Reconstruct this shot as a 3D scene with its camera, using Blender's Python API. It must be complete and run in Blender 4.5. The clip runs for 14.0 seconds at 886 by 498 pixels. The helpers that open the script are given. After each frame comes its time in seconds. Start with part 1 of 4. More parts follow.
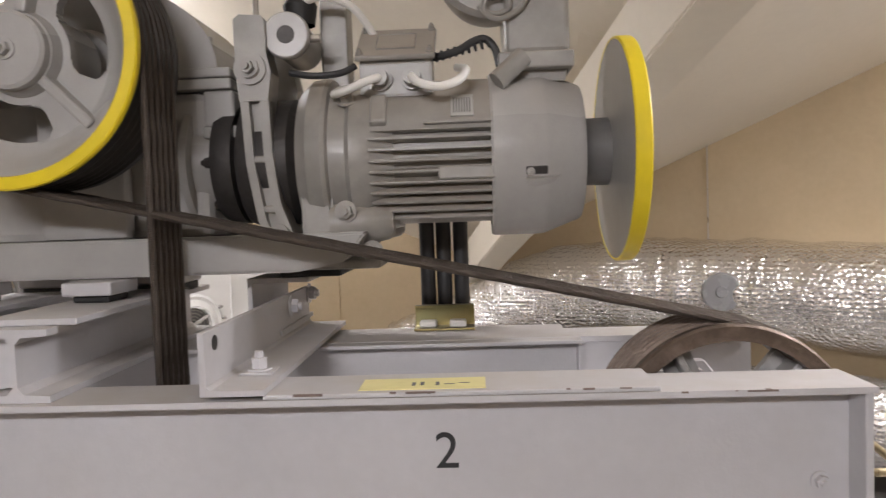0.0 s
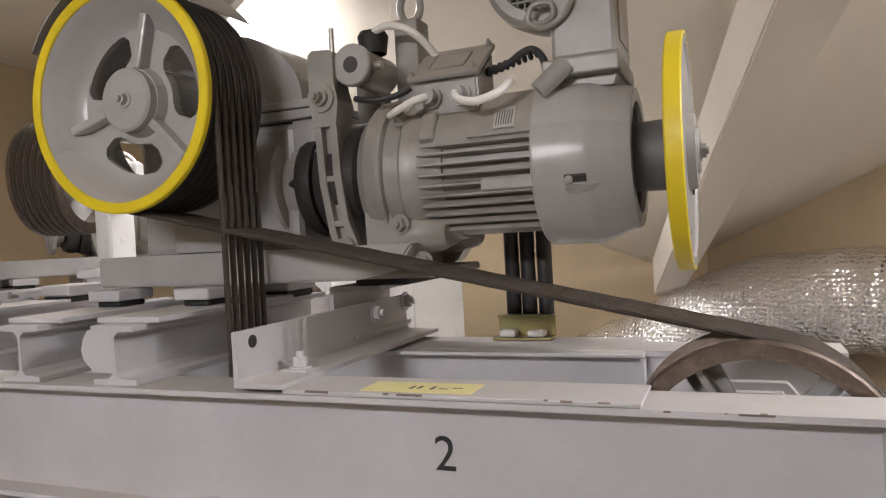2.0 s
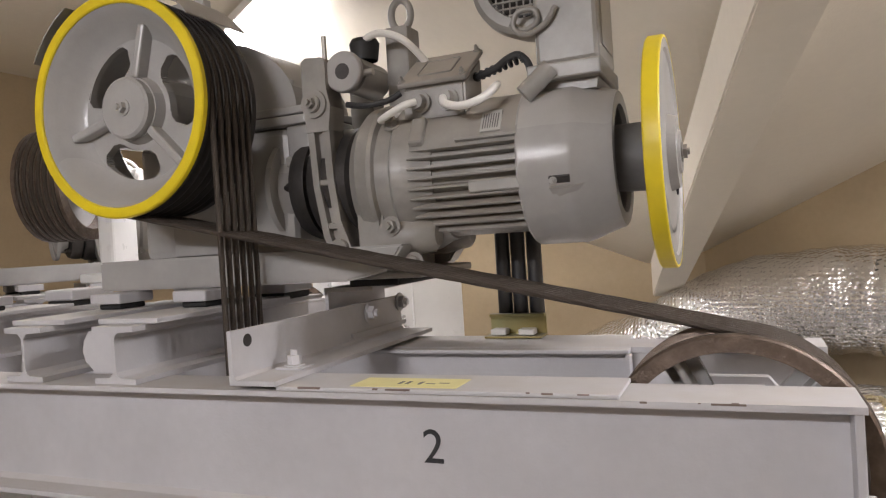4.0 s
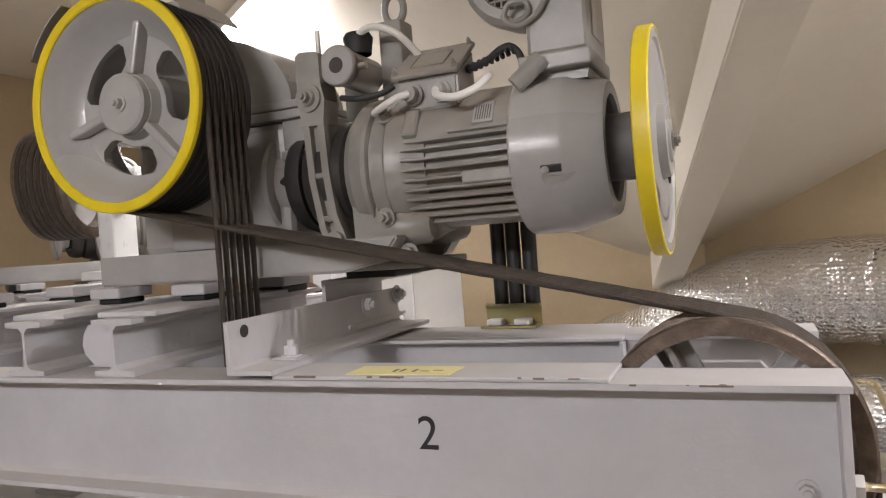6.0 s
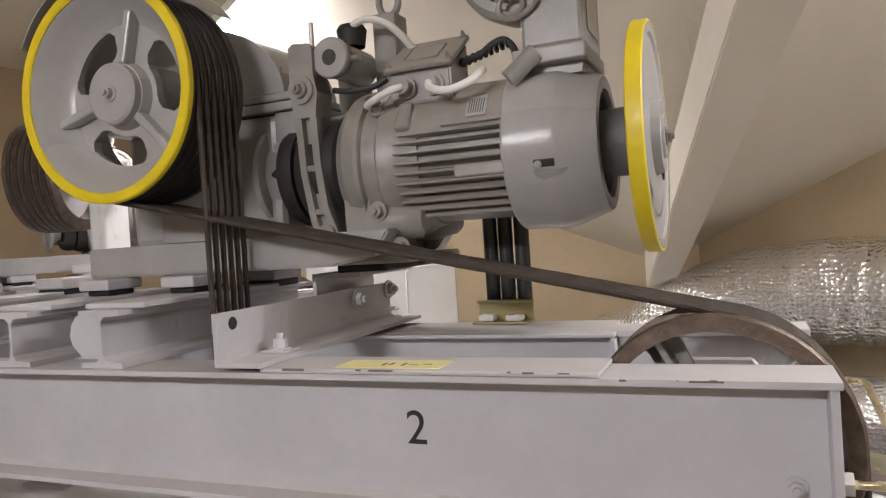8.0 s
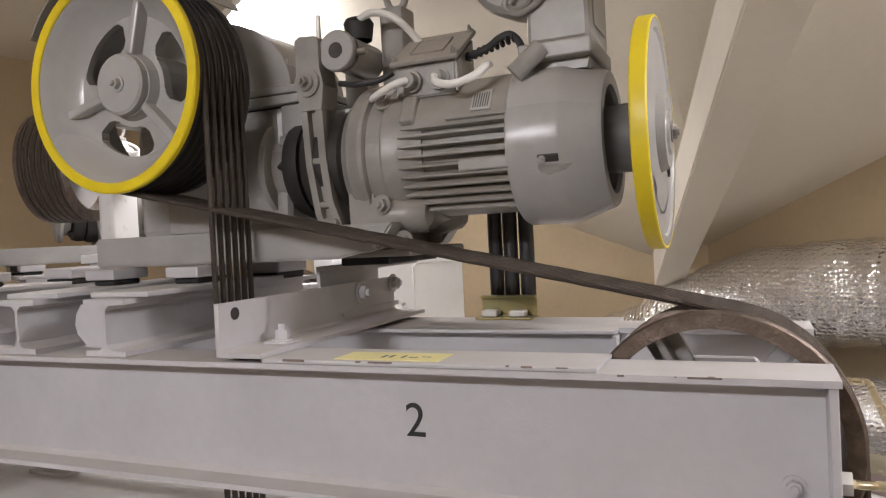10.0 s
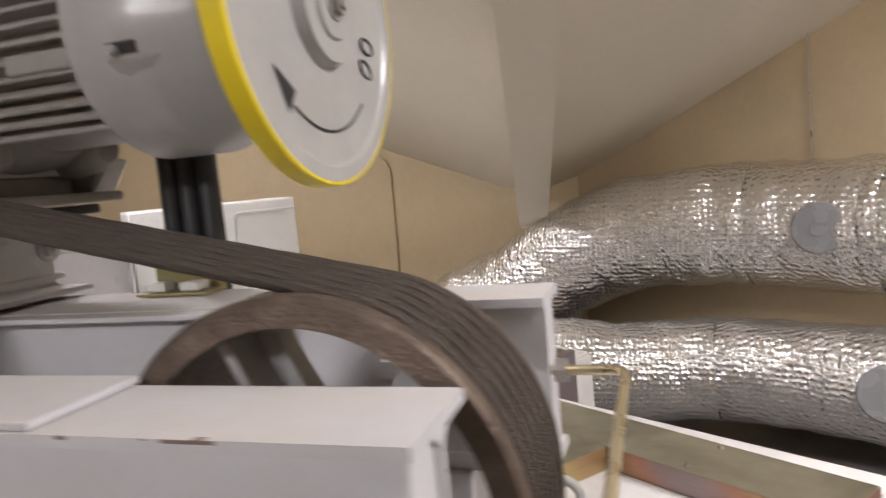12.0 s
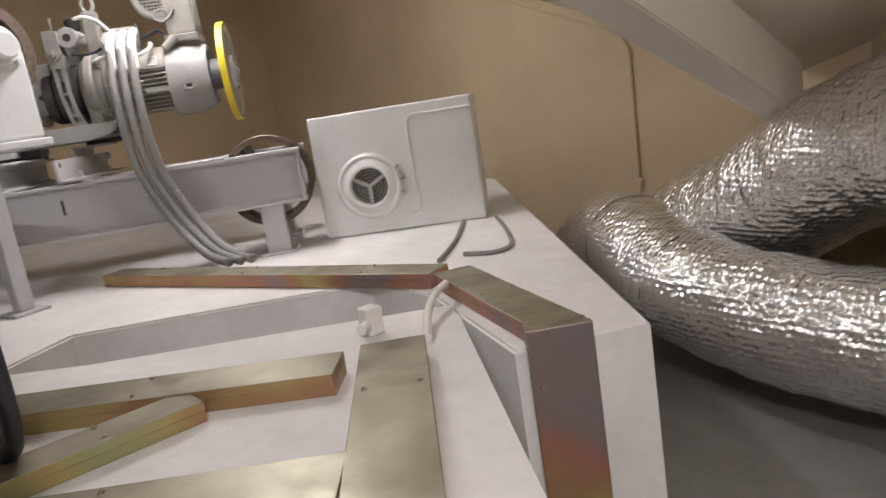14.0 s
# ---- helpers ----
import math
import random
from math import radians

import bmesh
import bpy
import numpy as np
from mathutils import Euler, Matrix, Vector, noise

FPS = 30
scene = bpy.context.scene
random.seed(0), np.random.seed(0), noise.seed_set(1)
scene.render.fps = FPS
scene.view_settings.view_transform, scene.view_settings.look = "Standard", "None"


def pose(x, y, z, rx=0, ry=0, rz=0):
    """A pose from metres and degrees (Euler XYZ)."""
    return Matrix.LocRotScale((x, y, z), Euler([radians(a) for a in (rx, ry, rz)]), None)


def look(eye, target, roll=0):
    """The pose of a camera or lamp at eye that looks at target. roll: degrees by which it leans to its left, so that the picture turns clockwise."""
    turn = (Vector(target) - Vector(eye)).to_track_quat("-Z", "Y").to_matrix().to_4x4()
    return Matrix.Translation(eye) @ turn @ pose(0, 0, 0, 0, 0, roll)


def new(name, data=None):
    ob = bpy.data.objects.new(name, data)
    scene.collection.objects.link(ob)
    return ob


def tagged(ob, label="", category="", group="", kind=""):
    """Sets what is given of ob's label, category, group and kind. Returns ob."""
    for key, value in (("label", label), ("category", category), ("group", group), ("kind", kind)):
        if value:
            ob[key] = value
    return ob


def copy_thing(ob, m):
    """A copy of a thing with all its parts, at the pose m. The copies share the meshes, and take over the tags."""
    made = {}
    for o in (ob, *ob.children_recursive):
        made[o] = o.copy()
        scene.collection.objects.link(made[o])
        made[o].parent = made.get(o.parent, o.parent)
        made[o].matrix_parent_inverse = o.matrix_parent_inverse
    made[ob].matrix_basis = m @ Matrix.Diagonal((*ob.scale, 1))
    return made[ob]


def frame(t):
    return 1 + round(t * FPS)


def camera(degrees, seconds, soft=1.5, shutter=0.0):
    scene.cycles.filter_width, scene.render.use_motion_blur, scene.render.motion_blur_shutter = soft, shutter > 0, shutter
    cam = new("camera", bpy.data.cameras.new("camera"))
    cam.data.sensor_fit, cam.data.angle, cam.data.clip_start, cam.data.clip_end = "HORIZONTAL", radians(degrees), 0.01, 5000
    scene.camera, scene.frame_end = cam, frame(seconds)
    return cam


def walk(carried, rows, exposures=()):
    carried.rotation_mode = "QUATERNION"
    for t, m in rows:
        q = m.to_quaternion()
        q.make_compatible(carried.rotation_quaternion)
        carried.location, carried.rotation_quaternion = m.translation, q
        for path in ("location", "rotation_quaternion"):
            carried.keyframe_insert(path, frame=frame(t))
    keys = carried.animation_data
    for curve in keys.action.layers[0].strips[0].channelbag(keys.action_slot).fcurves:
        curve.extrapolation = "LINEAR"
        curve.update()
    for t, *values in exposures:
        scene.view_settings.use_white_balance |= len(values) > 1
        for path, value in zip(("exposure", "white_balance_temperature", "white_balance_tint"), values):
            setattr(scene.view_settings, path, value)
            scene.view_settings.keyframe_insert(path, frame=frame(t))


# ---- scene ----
cam = camera(63.3, 14.0, soft=1.2, shutter=0.4)
PATH = [
    (0, (0.05, 0.044, 1.172), (-0.038, 2.039, 1.07), -2.0),
    (0.5, (0.106, 0.066, 1.169), (0.118, 2.062, 1.042), -3.1),
    (1, (0.289, 0.089, 1.146), (0.054, 2.071, 1.018), -3.5),
    (1.5, (0.406, 0.092, 1.15), (-0.231, 1.986, 1.073), -3.0),
    (2, (0.455, 0.087, 1.153), (-0.306, 1.936, 1.114), -3.1),
    (2.5, (0.474, 0.093, 1.148), (-0.292, 1.94, 1.107), -2.9),
    (3, (0.491, 0.091, 1.15), (-0.275, 1.938, 1.114), -3.4),
    (3.2, (0.487, 0.085, 1.152), (-0.281, 1.932, 1.116), -3.5),
    (5.3, (0.525, 0.046, 1.126), (-0.246, 1.892, 1.12), -3.8),
    (5.5, (0.521, 0.047, 1.127), (-0.234, 1.899, 1.117), -3.8),
    (6, (0.52, 0.053, 1.127), (-0.26, 1.895, 1.096), -4.3),
    (6.5, (0.525, 0.058, 1.12), (-0.24, 1.905, 1.073), -4.1),
    (7, (0.525, 0.059, 1.12), (-0.259, 1.898, 1.072), -4.0),
    (7.5, (0.523, 0.062, 1.119), (-0.246, 1.908, 1.083), -3.7),
    (10, (0.538, 0.07, 1.109), (-0.258, 1.904, 1.068), -2.9),
    (10.5, (0.543, 0.068, 1.112), (-0.279, 1.891, 1.085), -2.8),
    (11, (0.57, 0.139, 1.116), (-0.256, 1.96, 1.076), -5.1),
    (11.5, (0.668, 0.403, 1.082), (0.0, 2.285, 0.973), -3.4),
    (12, (0.801, 0.708, 1.064), (0.175, 2.595, 0.85), -5.3),
    (12.3, (0.963, 0.800, 1.018), (0.201, 2.629, 0.742), -4.6),
    (12.5, (1.058, 0.940, 1.02), (0.023, 2.622, 0.703), -6.1),
    (12.7, (1.144, 1.040, 1.026), (-0.075, 2.595, 0.716), -6.8),
    (13, (1.262, 1.150, 1.02), (-0.053, 2.613, 0.661), -7.5),
    (13.3, (1.366, 1.357, 0.986), (-0.002, 2.738, 0.525), -6.8),
    (13.5, (1.409, 1.474, 1.004), (-0.041, 2.778, 0.560), -6.9),
    (13.7, (1.449, 1.584, 1.013), (-0.027, 2.878, 0.625), -6.5),
    (14, (1.501, 1.718, 1.013), (-0.068, 2.888, 0.603), -9.0),
]
walk(cam, [(t, look(eye, target, roll)) for t, eye, target, roll in PATH],
     exposures=[(0.0, 0.1), (0.6, 0.1), (1.5, -0.1), (2.4, 0.03), (12.0, 0.03), (12.8, 0.0), (13.5, -0.34), (14.0, -0.42)])

# ---------------------------------------------------------------- light
world = bpy.data.worlds.new("room_air")
scene.world = world
world.use_nodes = True
world.node_tree.nodes["Background"].inputs[0].default_value = (0.9, 0.8, 0.65, 1)
world.node_tree.nodes["Background"].inputs[1].default_value = 0.02


def area(name, m, sx, sy, power, colour):
    d = bpy.data.lights.new(name, "AREA")
    d.shape, d.size, d.size_y, d.energy, d.color = "RECTANGLE", sx, sy, power, colour
    ob = new(name, d)
    ob.matrix_world = m
    return ob


WARM = (0.965, 0.935, 0.975)
LAMP_A = Vector((-1.63, 2.91, 2.24))
# B and C are unseen, added to light the ducts and the machine front
FILL_LAMP_B = Vector((2.15, 1.40, 2.18))
FILL_LAMP_C = Vector((-0.5, -1.6, 2.1))
for at, watts, lean in ((LAMP_A, 16, 0.01), (FILL_LAMP_B, 38, 0.01), (FILL_LAMP_C, 31, 1.2)):
    area("fluorescent_light", look(at - Vector((0, -0.1 * min(lean, 1.0), 0.08)), at - Vector((0, -lean - 0.1 * min(lean, 1.0), 1)), 0), 1.15, 0.12, watts, WARM)


# ---------------------------------------------------------------- materials
def material(name, colour, rough=0.5, metal=0.0, grain=0.0, scale=60.0, blotch=0.0, blotch_scale=4.0, bump=0.0, bump_scale=80.0, dust=0.0, dust_colour=(0.45, 0.41, 0.36), island=0.0):
    m = bpy.data.materials.new(name)
    m.use_nodes = True
    nt = m.node_tree
    b = nt.nodes["Principled BSDF"]
    b.inputs["Base Color"].default_value = (*colour, 1)
    b.inputs["Roughness"].default_value = rough
    b.inputs["Metallic"].default_value = metal
    geo = nt.nodes.new("ShaderNodeNewGeometry")
    pos = geo.outputs["Position"]

    def noise_of(sc, detail=4.0):
        n = nt.nodes.new("ShaderNodeTexNoise")
        n.inputs["Scale"].default_value, n.inputs["Detail"].default_value = sc, detail
        nt.links.new(pos, n.inputs["Vector"])
        return n.outputs["Fac"]

    def mixed(kind, fac, a, c):
        x = nt.nodes.new("ShaderNodeMix")
        x.data_type, x.blend_type = "RGBA", kind
        for sock, v in ((x.inputs[0], fac), (x.inputs[6], a), (x.inputs[7], c)):
            if isinstance(v, (int, float)):
                sock.default_value = v
            elif isinstance(v, tuple):
                sock.default_value = (*v, 1)
            else:
                nt.links.new(v, sock)
        return x.outputs[2]

    def ramp(fac, lo, hi, a=0.0, c=1.0):
        r = nt.nodes.new("ShaderNodeMapRange")
        nt.links.new(fac, r.inputs[0])
        for i, v in enumerate((lo, hi, a, c)):
            r.inputs[i + 1].default_value = v
        return r.outputs[0]

    col = colour
    if blotch:
        f = ramp(noise_of(blotch_scale, 6.0), 0.35, 0.7)
        col = mixed("MIX", f, tuple(c * (1 - blotch) for c in colour), tuple(min(1, c * (1 + blotch * 0.6)) for c in colour))
    if grain:
        col = mixed("MIX", ramp(noise_of(scale, 3.0), 0.3, 0.75, 0.0, grain), col, tuple(c * 0.45 for c in colour))
    if dust:
        n = nt.nodes.new("ShaderNodeSeparateXYZ")
        nt.links.new(geo.outputs["Normal"], n.inputs[0])
        up = ramp(n.outputs[2], 0.35, 0.95, 0.0, dust)
        mul = nt.nodes.new("ShaderNodeMath")
        mul.operation = "MULTIPLY"
        nt.links.new(up, mul.inputs[0])
        nt.links.new(ramp(noise_of(9.0, 8.0), 0.25, 0.6, 0.35, 1.0), mul.inputs[1])
        col = mixed("MIX", mul.outputs[0], col, dust_colour)
        nt.links.new(ramp(mul.outputs[0], 0, 1, rough, 0.95), b.inputs["Roughness"])
    elif grain or blotch:
        nt.links.new(ramp(noise_of(blotch_scale * 3 + 5, 5.0), 0.3, 0.7, max(0.05, rough - 0.1), min(1, rough + 0.12)), b.inputs["Roughness"])
    if not isinstance(col, tuple):
        nt.links.new(col, b.inputs["Base Color"])
    if bump:
        bp = nt.nodes.new("ShaderNodeBump")
        bp.inputs["Strength"].default_value, bp.inputs["Distance"].default_value = bump, 0.004
        nt.links.new(noise_of(bump_scale, 5.0), bp.inputs["Height"])
        nt.links.new(bp.outputs[0], b.inputs["Normal"])
    return m


WALL = material("cream_wall_paint", (0.51, 0.402, 0.258), 0.75, grain=0.10, scale=35, blotch=0.10, blotch_scale=1.3, bump=0.25, bump_scale=120)
CEIL = material("cream_ceiling_paint", (0.75, 0.69, 0.585), 0.8, grain=0.06, scale=30, blotch=0.06, blotch_scale=1.0, bump=0.2, bump_scale=90)
FLOOR = material("grey_floor_paint", (0.24, 0.225, 0.21), 0.55, grain=0.3, scale=40, blotch=0.25, blotch_scale=2.5, bump=0.2)
PLINTH = material("white_painted_concrete", (0.82, 0.80, 0.78), 0.65, grain=0.14, scale=28, blotch=0.10, blotch_scale=3.0, bump=0.35, bump_scale=60, dust=0.25, dust_colour=(0.55, 0.50, 0.45))
STEEL = material("light_grey_beam_paint", (0.56, 0.55, 0.565), 0.42, grain=0.08, scale=50, blotch=0.07, blotch_scale=5, bump=0.12, bump_scale=140, dust=0.75, dust_colour=(0.50, 0.46, 0.42))
GREY = material("grey_machine_paint", (0.30, 0.285, 0.262), 0.36, grain=0.10, scale=70, blotch=0.16, blotch_scale=14, bump=0.08, bump_scale=160, dust=0.75, dust_colour=(0.42, 0.365, 0.30))
GREYLT = material("light_grey_machine_paint", (0.41, 0.40, 0.385), 0.26, grain=0.08, scale=60, blotch=0.08, blotch_scale=7, bump=0.07, bump_scale=150, dust=0.5, dust_colour=(0.45, 0.40, 0.34))
# oily iron, also painted into holes and slots as their shade
DARK = material("dark_oily_iron_and_hole_shade", (0.055, 0.05, 0.047), 0.5, metal=0.4, grain=0.35, scale=80, bump=0.25)
# hub paint, also painted shade in the fan chamber and the outlet
SHADOWIRON = material("dark_grey_hubs_marks_shade", (0.14, 0.135, 0.13), 0.5, grain=0.2, scale=70, bump=0.1)
YELLOW = material("yellow_rim_paint", (0.80, 0.62, 0.02), 0.4, grain=0.08, scale=60, blotch=0.08, blotch_scale=10)
ROPE = material("greased_steel_rope", (0.085, 0.068, 0.055), 0.42, metal=0.55, grain=0.4, scale=300, bump=0.8, bump_scale=420)
RUST = material("worn_brown_groove_steel", (0.17, 0.128, 0.10), 0.4, metal=0.6, grain=0.45, scale=90, blotch=0.3, blotch_scale=30, bump=0.5, bump_scale=180)
BARE = material("bare_steel", (0.5, 0.47, 0.43), 0.32, metal=0.9, grain=0.15, scale=90)
BRASS = material("yellow_zinc_rod", (0.68, 0.58, 0.38), 0.3, metal=0.85, grain=0.12, scale=120)
RUBBER = material("black_rubber", (0.02, 0.02, 0.02), 0.6, grain=0.2)
CABLE = material("black_cable_sheath", (0.03, 0.03, 0.032), 0.45, grain=0.15, bump=0.1)
CABLEGREY = material("grey_cable_sheath", (0.22, 0.21, 0.2), 0.5, grain=0.15)
WHITE = material("white_plastic", (0.78, 0.76, 0.72), 0.45, grain=0.05, scale=40)
ENAMEL = material("white_enamel", (0.74, 0.74, 0.73), 0.35, grain=0.04, scale=30, blotch=0.05, blotch_scale=4)
INK = material("black_paint_mark", (0.02, 0.02, 0.022), 0.6)
LABEL = material("yellow_label", (0.80, 0.72, 0.34), 0.55, grain=0.12, scale=60)
PAPER = material("grey_name_plate", (0.45, 0.44, 0.42), 0.5)
GLASSY = material("grey_plastic_cap", (0.30, 0.30, 0.31), 0.25, grain=0.05)


def zinc_material():
    m = bpy.data.materials.new("yellow_passivated_zinc")
    m.use_nodes = True
    nt = m.node_tree
    b = nt.nodes["Principled BSDF"]
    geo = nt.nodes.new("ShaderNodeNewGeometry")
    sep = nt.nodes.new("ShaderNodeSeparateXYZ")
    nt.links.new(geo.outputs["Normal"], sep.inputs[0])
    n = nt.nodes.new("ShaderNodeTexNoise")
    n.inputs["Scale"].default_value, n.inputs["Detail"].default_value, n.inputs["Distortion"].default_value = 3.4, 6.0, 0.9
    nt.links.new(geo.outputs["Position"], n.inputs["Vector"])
    # iridescent sheen painted into the colour by facing: bands upright, olive on top
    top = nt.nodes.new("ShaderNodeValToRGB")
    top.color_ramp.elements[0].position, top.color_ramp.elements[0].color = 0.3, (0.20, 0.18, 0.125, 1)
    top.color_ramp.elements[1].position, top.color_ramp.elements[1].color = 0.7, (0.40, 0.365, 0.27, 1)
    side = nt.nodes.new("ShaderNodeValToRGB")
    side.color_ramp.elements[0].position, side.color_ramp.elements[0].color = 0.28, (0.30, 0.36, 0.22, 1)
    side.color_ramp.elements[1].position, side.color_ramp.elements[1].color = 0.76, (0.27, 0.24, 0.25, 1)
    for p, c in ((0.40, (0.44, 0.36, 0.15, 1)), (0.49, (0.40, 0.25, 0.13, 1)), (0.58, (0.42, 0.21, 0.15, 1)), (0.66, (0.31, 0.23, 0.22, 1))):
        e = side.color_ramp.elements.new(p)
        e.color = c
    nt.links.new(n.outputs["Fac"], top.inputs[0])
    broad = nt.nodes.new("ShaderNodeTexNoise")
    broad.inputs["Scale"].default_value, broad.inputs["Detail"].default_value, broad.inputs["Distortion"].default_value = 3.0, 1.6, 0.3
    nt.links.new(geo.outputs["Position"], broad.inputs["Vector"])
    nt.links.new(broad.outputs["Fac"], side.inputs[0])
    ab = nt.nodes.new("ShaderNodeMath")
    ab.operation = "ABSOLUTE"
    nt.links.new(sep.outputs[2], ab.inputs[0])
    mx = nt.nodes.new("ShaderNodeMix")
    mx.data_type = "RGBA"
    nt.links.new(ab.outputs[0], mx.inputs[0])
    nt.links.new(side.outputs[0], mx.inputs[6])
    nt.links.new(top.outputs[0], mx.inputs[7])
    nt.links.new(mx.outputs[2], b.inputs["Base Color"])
    b.inputs["Metallic"].default_value = 0.6
    f = nt.nodes.new("ShaderNodeTexNoise")
    f.inputs["Scale"].default_value, f.inputs["Detail"].default_value = 14.0, 6.0
    nt.links.new(geo.outputs["Position"], f.inputs["Vector"])
    r = nt.nodes.new("ShaderNodeMapRange")
    for i, v in enumerate((0.3, 0.7, 0.28, 0.55)):
        r.inputs[i + 1].default_value = v
    nt.links.new(f.outputs["Fac"], r.inputs[0])
    nt.links.new(r.outputs[0], b.inputs["Roughness"])
    return m


def foil_material():
    m = bpy.data.materials.new("quilted_aluminium_foil")
    m.use_nodes = True
    nt = m.node_tree
    b = nt.nodes["Principled BSDF"]
    b.inputs["Base Color"].default_value = (0.88, 0.87, 0.86, 1)
    b.inputs["Metallic"].default_value, b.inputs["Roughness"].default_value = 0.94, 0.22
    geo = nt.nodes.new("ShaderNodeNewGeometry")
    v = nt.nodes.new("ShaderNodeTexVoronoi")
    v.feature = "SMOOTH_F1"
    v.inputs["Scale"].default_value = 46.0
    v.inputs["Smoothness"].default_value = 0.35
    v.inputs["Randomness"].default_value = 0.45
    n1 = nt.nodes.new("ShaderNodeTexNoise")
    n1.inputs["Scale"].default_value, n1.inputs["Detail"].default_value = 11.0, 8.0
    n1.inputs["Distortion"].default_value = 1.6
    for x in (v, n1):
        nt.links.new(geo.outputs["Position"], x.inputs["Vector"])
    add = nt.nodes.new("ShaderNodeMath")
    add.operation = "MULTIPLY_ADD"
    soft_n = nt.nodes.new("ShaderNodeMath")
    soft_n.operation = "MULTIPLY"
    soft_n.inputs[1].default_value = 0.55
    nt.links.new(n1.outputs["Fac"], soft_n.inputs[0])
    nt.links.new(v.outputs["Distance"], add.inputs[0])
    add.inputs[1].default_value = 0.75
    nt.links.new(soft_n.outputs[0], add.inputs[2])
    bp = nt.nodes.new("ShaderNodeBump")
    bp.inputs["Strength"].default_value, bp.inputs["Distance"].default_value = 0.85, 0.016
    nt.links.new(add.outputs[0], bp.inputs["Height"])
    nt.links.new(bp.outputs[0], b.inputs["Normal"])
    return m


ZINC = zinc_material()
FOIL = foil_material()


def glow_material(name, colour, strength):
    m = bpy.data.materials.new(name)
    m.use_nodes = True
    b = m.node_tree.nodes["Principled BSDF"]
    b.inputs["Emission Color"].default_value = (*colour, 1)
    b.inputs["Emission Strength"].default_value = strength
    return m


GLOW = glow_material("lit_lamp_diffuser", (0.965, 0.935, 0.975), 62.0)


# ---------------------------------------------------------------- mesh helpers
def box(bm, lo, hi, bevel=0.0, m=None):
    vs = [bm.verts.new(((hi if i & 1 else lo)[0], (hi if i & 2 else lo)[1], (hi if i & 4 else lo)[2])) for i in range(8)]
    fs = [bm.faces.new([vs[k] for k in f]) for f in ((0, 2, 3, 1), (4, 5, 7, 6), (0, 1, 5, 4), (2, 6, 7, 3), (0, 4, 6, 2), (1, 3, 7, 5))]
    if bevel:
        es = list({e for f in fs for e in f.edges})
        r = bmesh.ops.bevel(bm, geom=es, offset=bevel, segments=2, profile=0.5, affect="EDGES")
        vs = list({v for f in r["faces"] for v in f.verts} | {v for v in vs if v.is_valid})
    if m is not None:
        bmesh.ops.transform(bm, matrix=m, verts=[v for v in vs if v.is_valid])
    return bm


def prism(bm, pts, lo, hi, axis=2):
    """A polygon swept along an axis; pts give the other two coordinates in cyclic order."""
    def at(p, h):
        return {0: (h, p[0], p[1]), 1: (p[0], h, p[1]), 2: (p[0], p[1], h)}[axis]
    a = [bm.verts.new(at(p, lo)) for p in pts]
    b = [bm.verts.new(at(p, hi)) for p in pts]
    n = len(pts)
    bm.faces.new(a)
    bm.faces.new(b[::-1])
    for i in range(n):
        bm.faces.new((a[i], b[i], b[(i + 1) % n], a[(i + 1) % n]))
    bmesh.ops.recalc_face_normals(bm, faces=bm.faces)
    return bm


def lathe(bm, origin, axis, profile, seg=48, closed=False):
    """profile: rows (along the axis, radius)."""
    ax = Vector(axis).normalized()
    side = ax.orthogonal().normalized()
    up = ax.cross(side)
    rings = []
    for h, r in profile:
        c = Vector(origin) + ax * h
        if r < 1e-6:
            rings.append([bm.verts.new(c)])
        else:
            rings.append([bm.verts.new(c + (side * math.cos(2 * math.pi * i / seg) + up * math.sin(2 * math.pi * i / seg)) * r) for i in range(seg)])
    pairs = list(zip(rings, rings[1:])) + ([(rings[-1], rings[0])] if closed else [])
    for a, b in pairs:
        for i in range(seg):
            j = (i + 1) % seg
            if len(a) == 1 and len(b) == 1:
                continue
            if len(a) == 1:
                bm.faces.new((a[0], b[j], b[i]))
            elif len(b) == 1:
                bm.faces.new((a[i], a[j], b[0]))
            else:
                bm.faces.new((a[i], a[j], b[j], b[i]))
    bmesh.ops.recalc_face_normals(bm, faces=bm.faces)
    return bm


def rod(bm, a, b, r, seg=16):
    a, b = Vector(a), Vector(b)
    d = (b - a).length
    return lathe(bm, a, b - a, [(0, 0), (0, r), (d, r), (d, 0)], seg)


def smooth_path(pts, n=8):
    p = [Vector(q) for q in pts]
    out = []
    for i in range(len(p) - 1):
        a, b = p[max(i - 1, 0)], p[min(i + 2, len(p) - 1)]
        for k in range(n):
            t = k / n
            out.append(0.5 * ((2 * p[i]) + (p[i + 1] - a) * t + (2 * a - 5 * p[i] + 4 * p[i + 1] - b) * t * t + (3 * p[i] - a - 3 * p[i + 1] + b) * t ** 3))
    return out + [p[-1]]


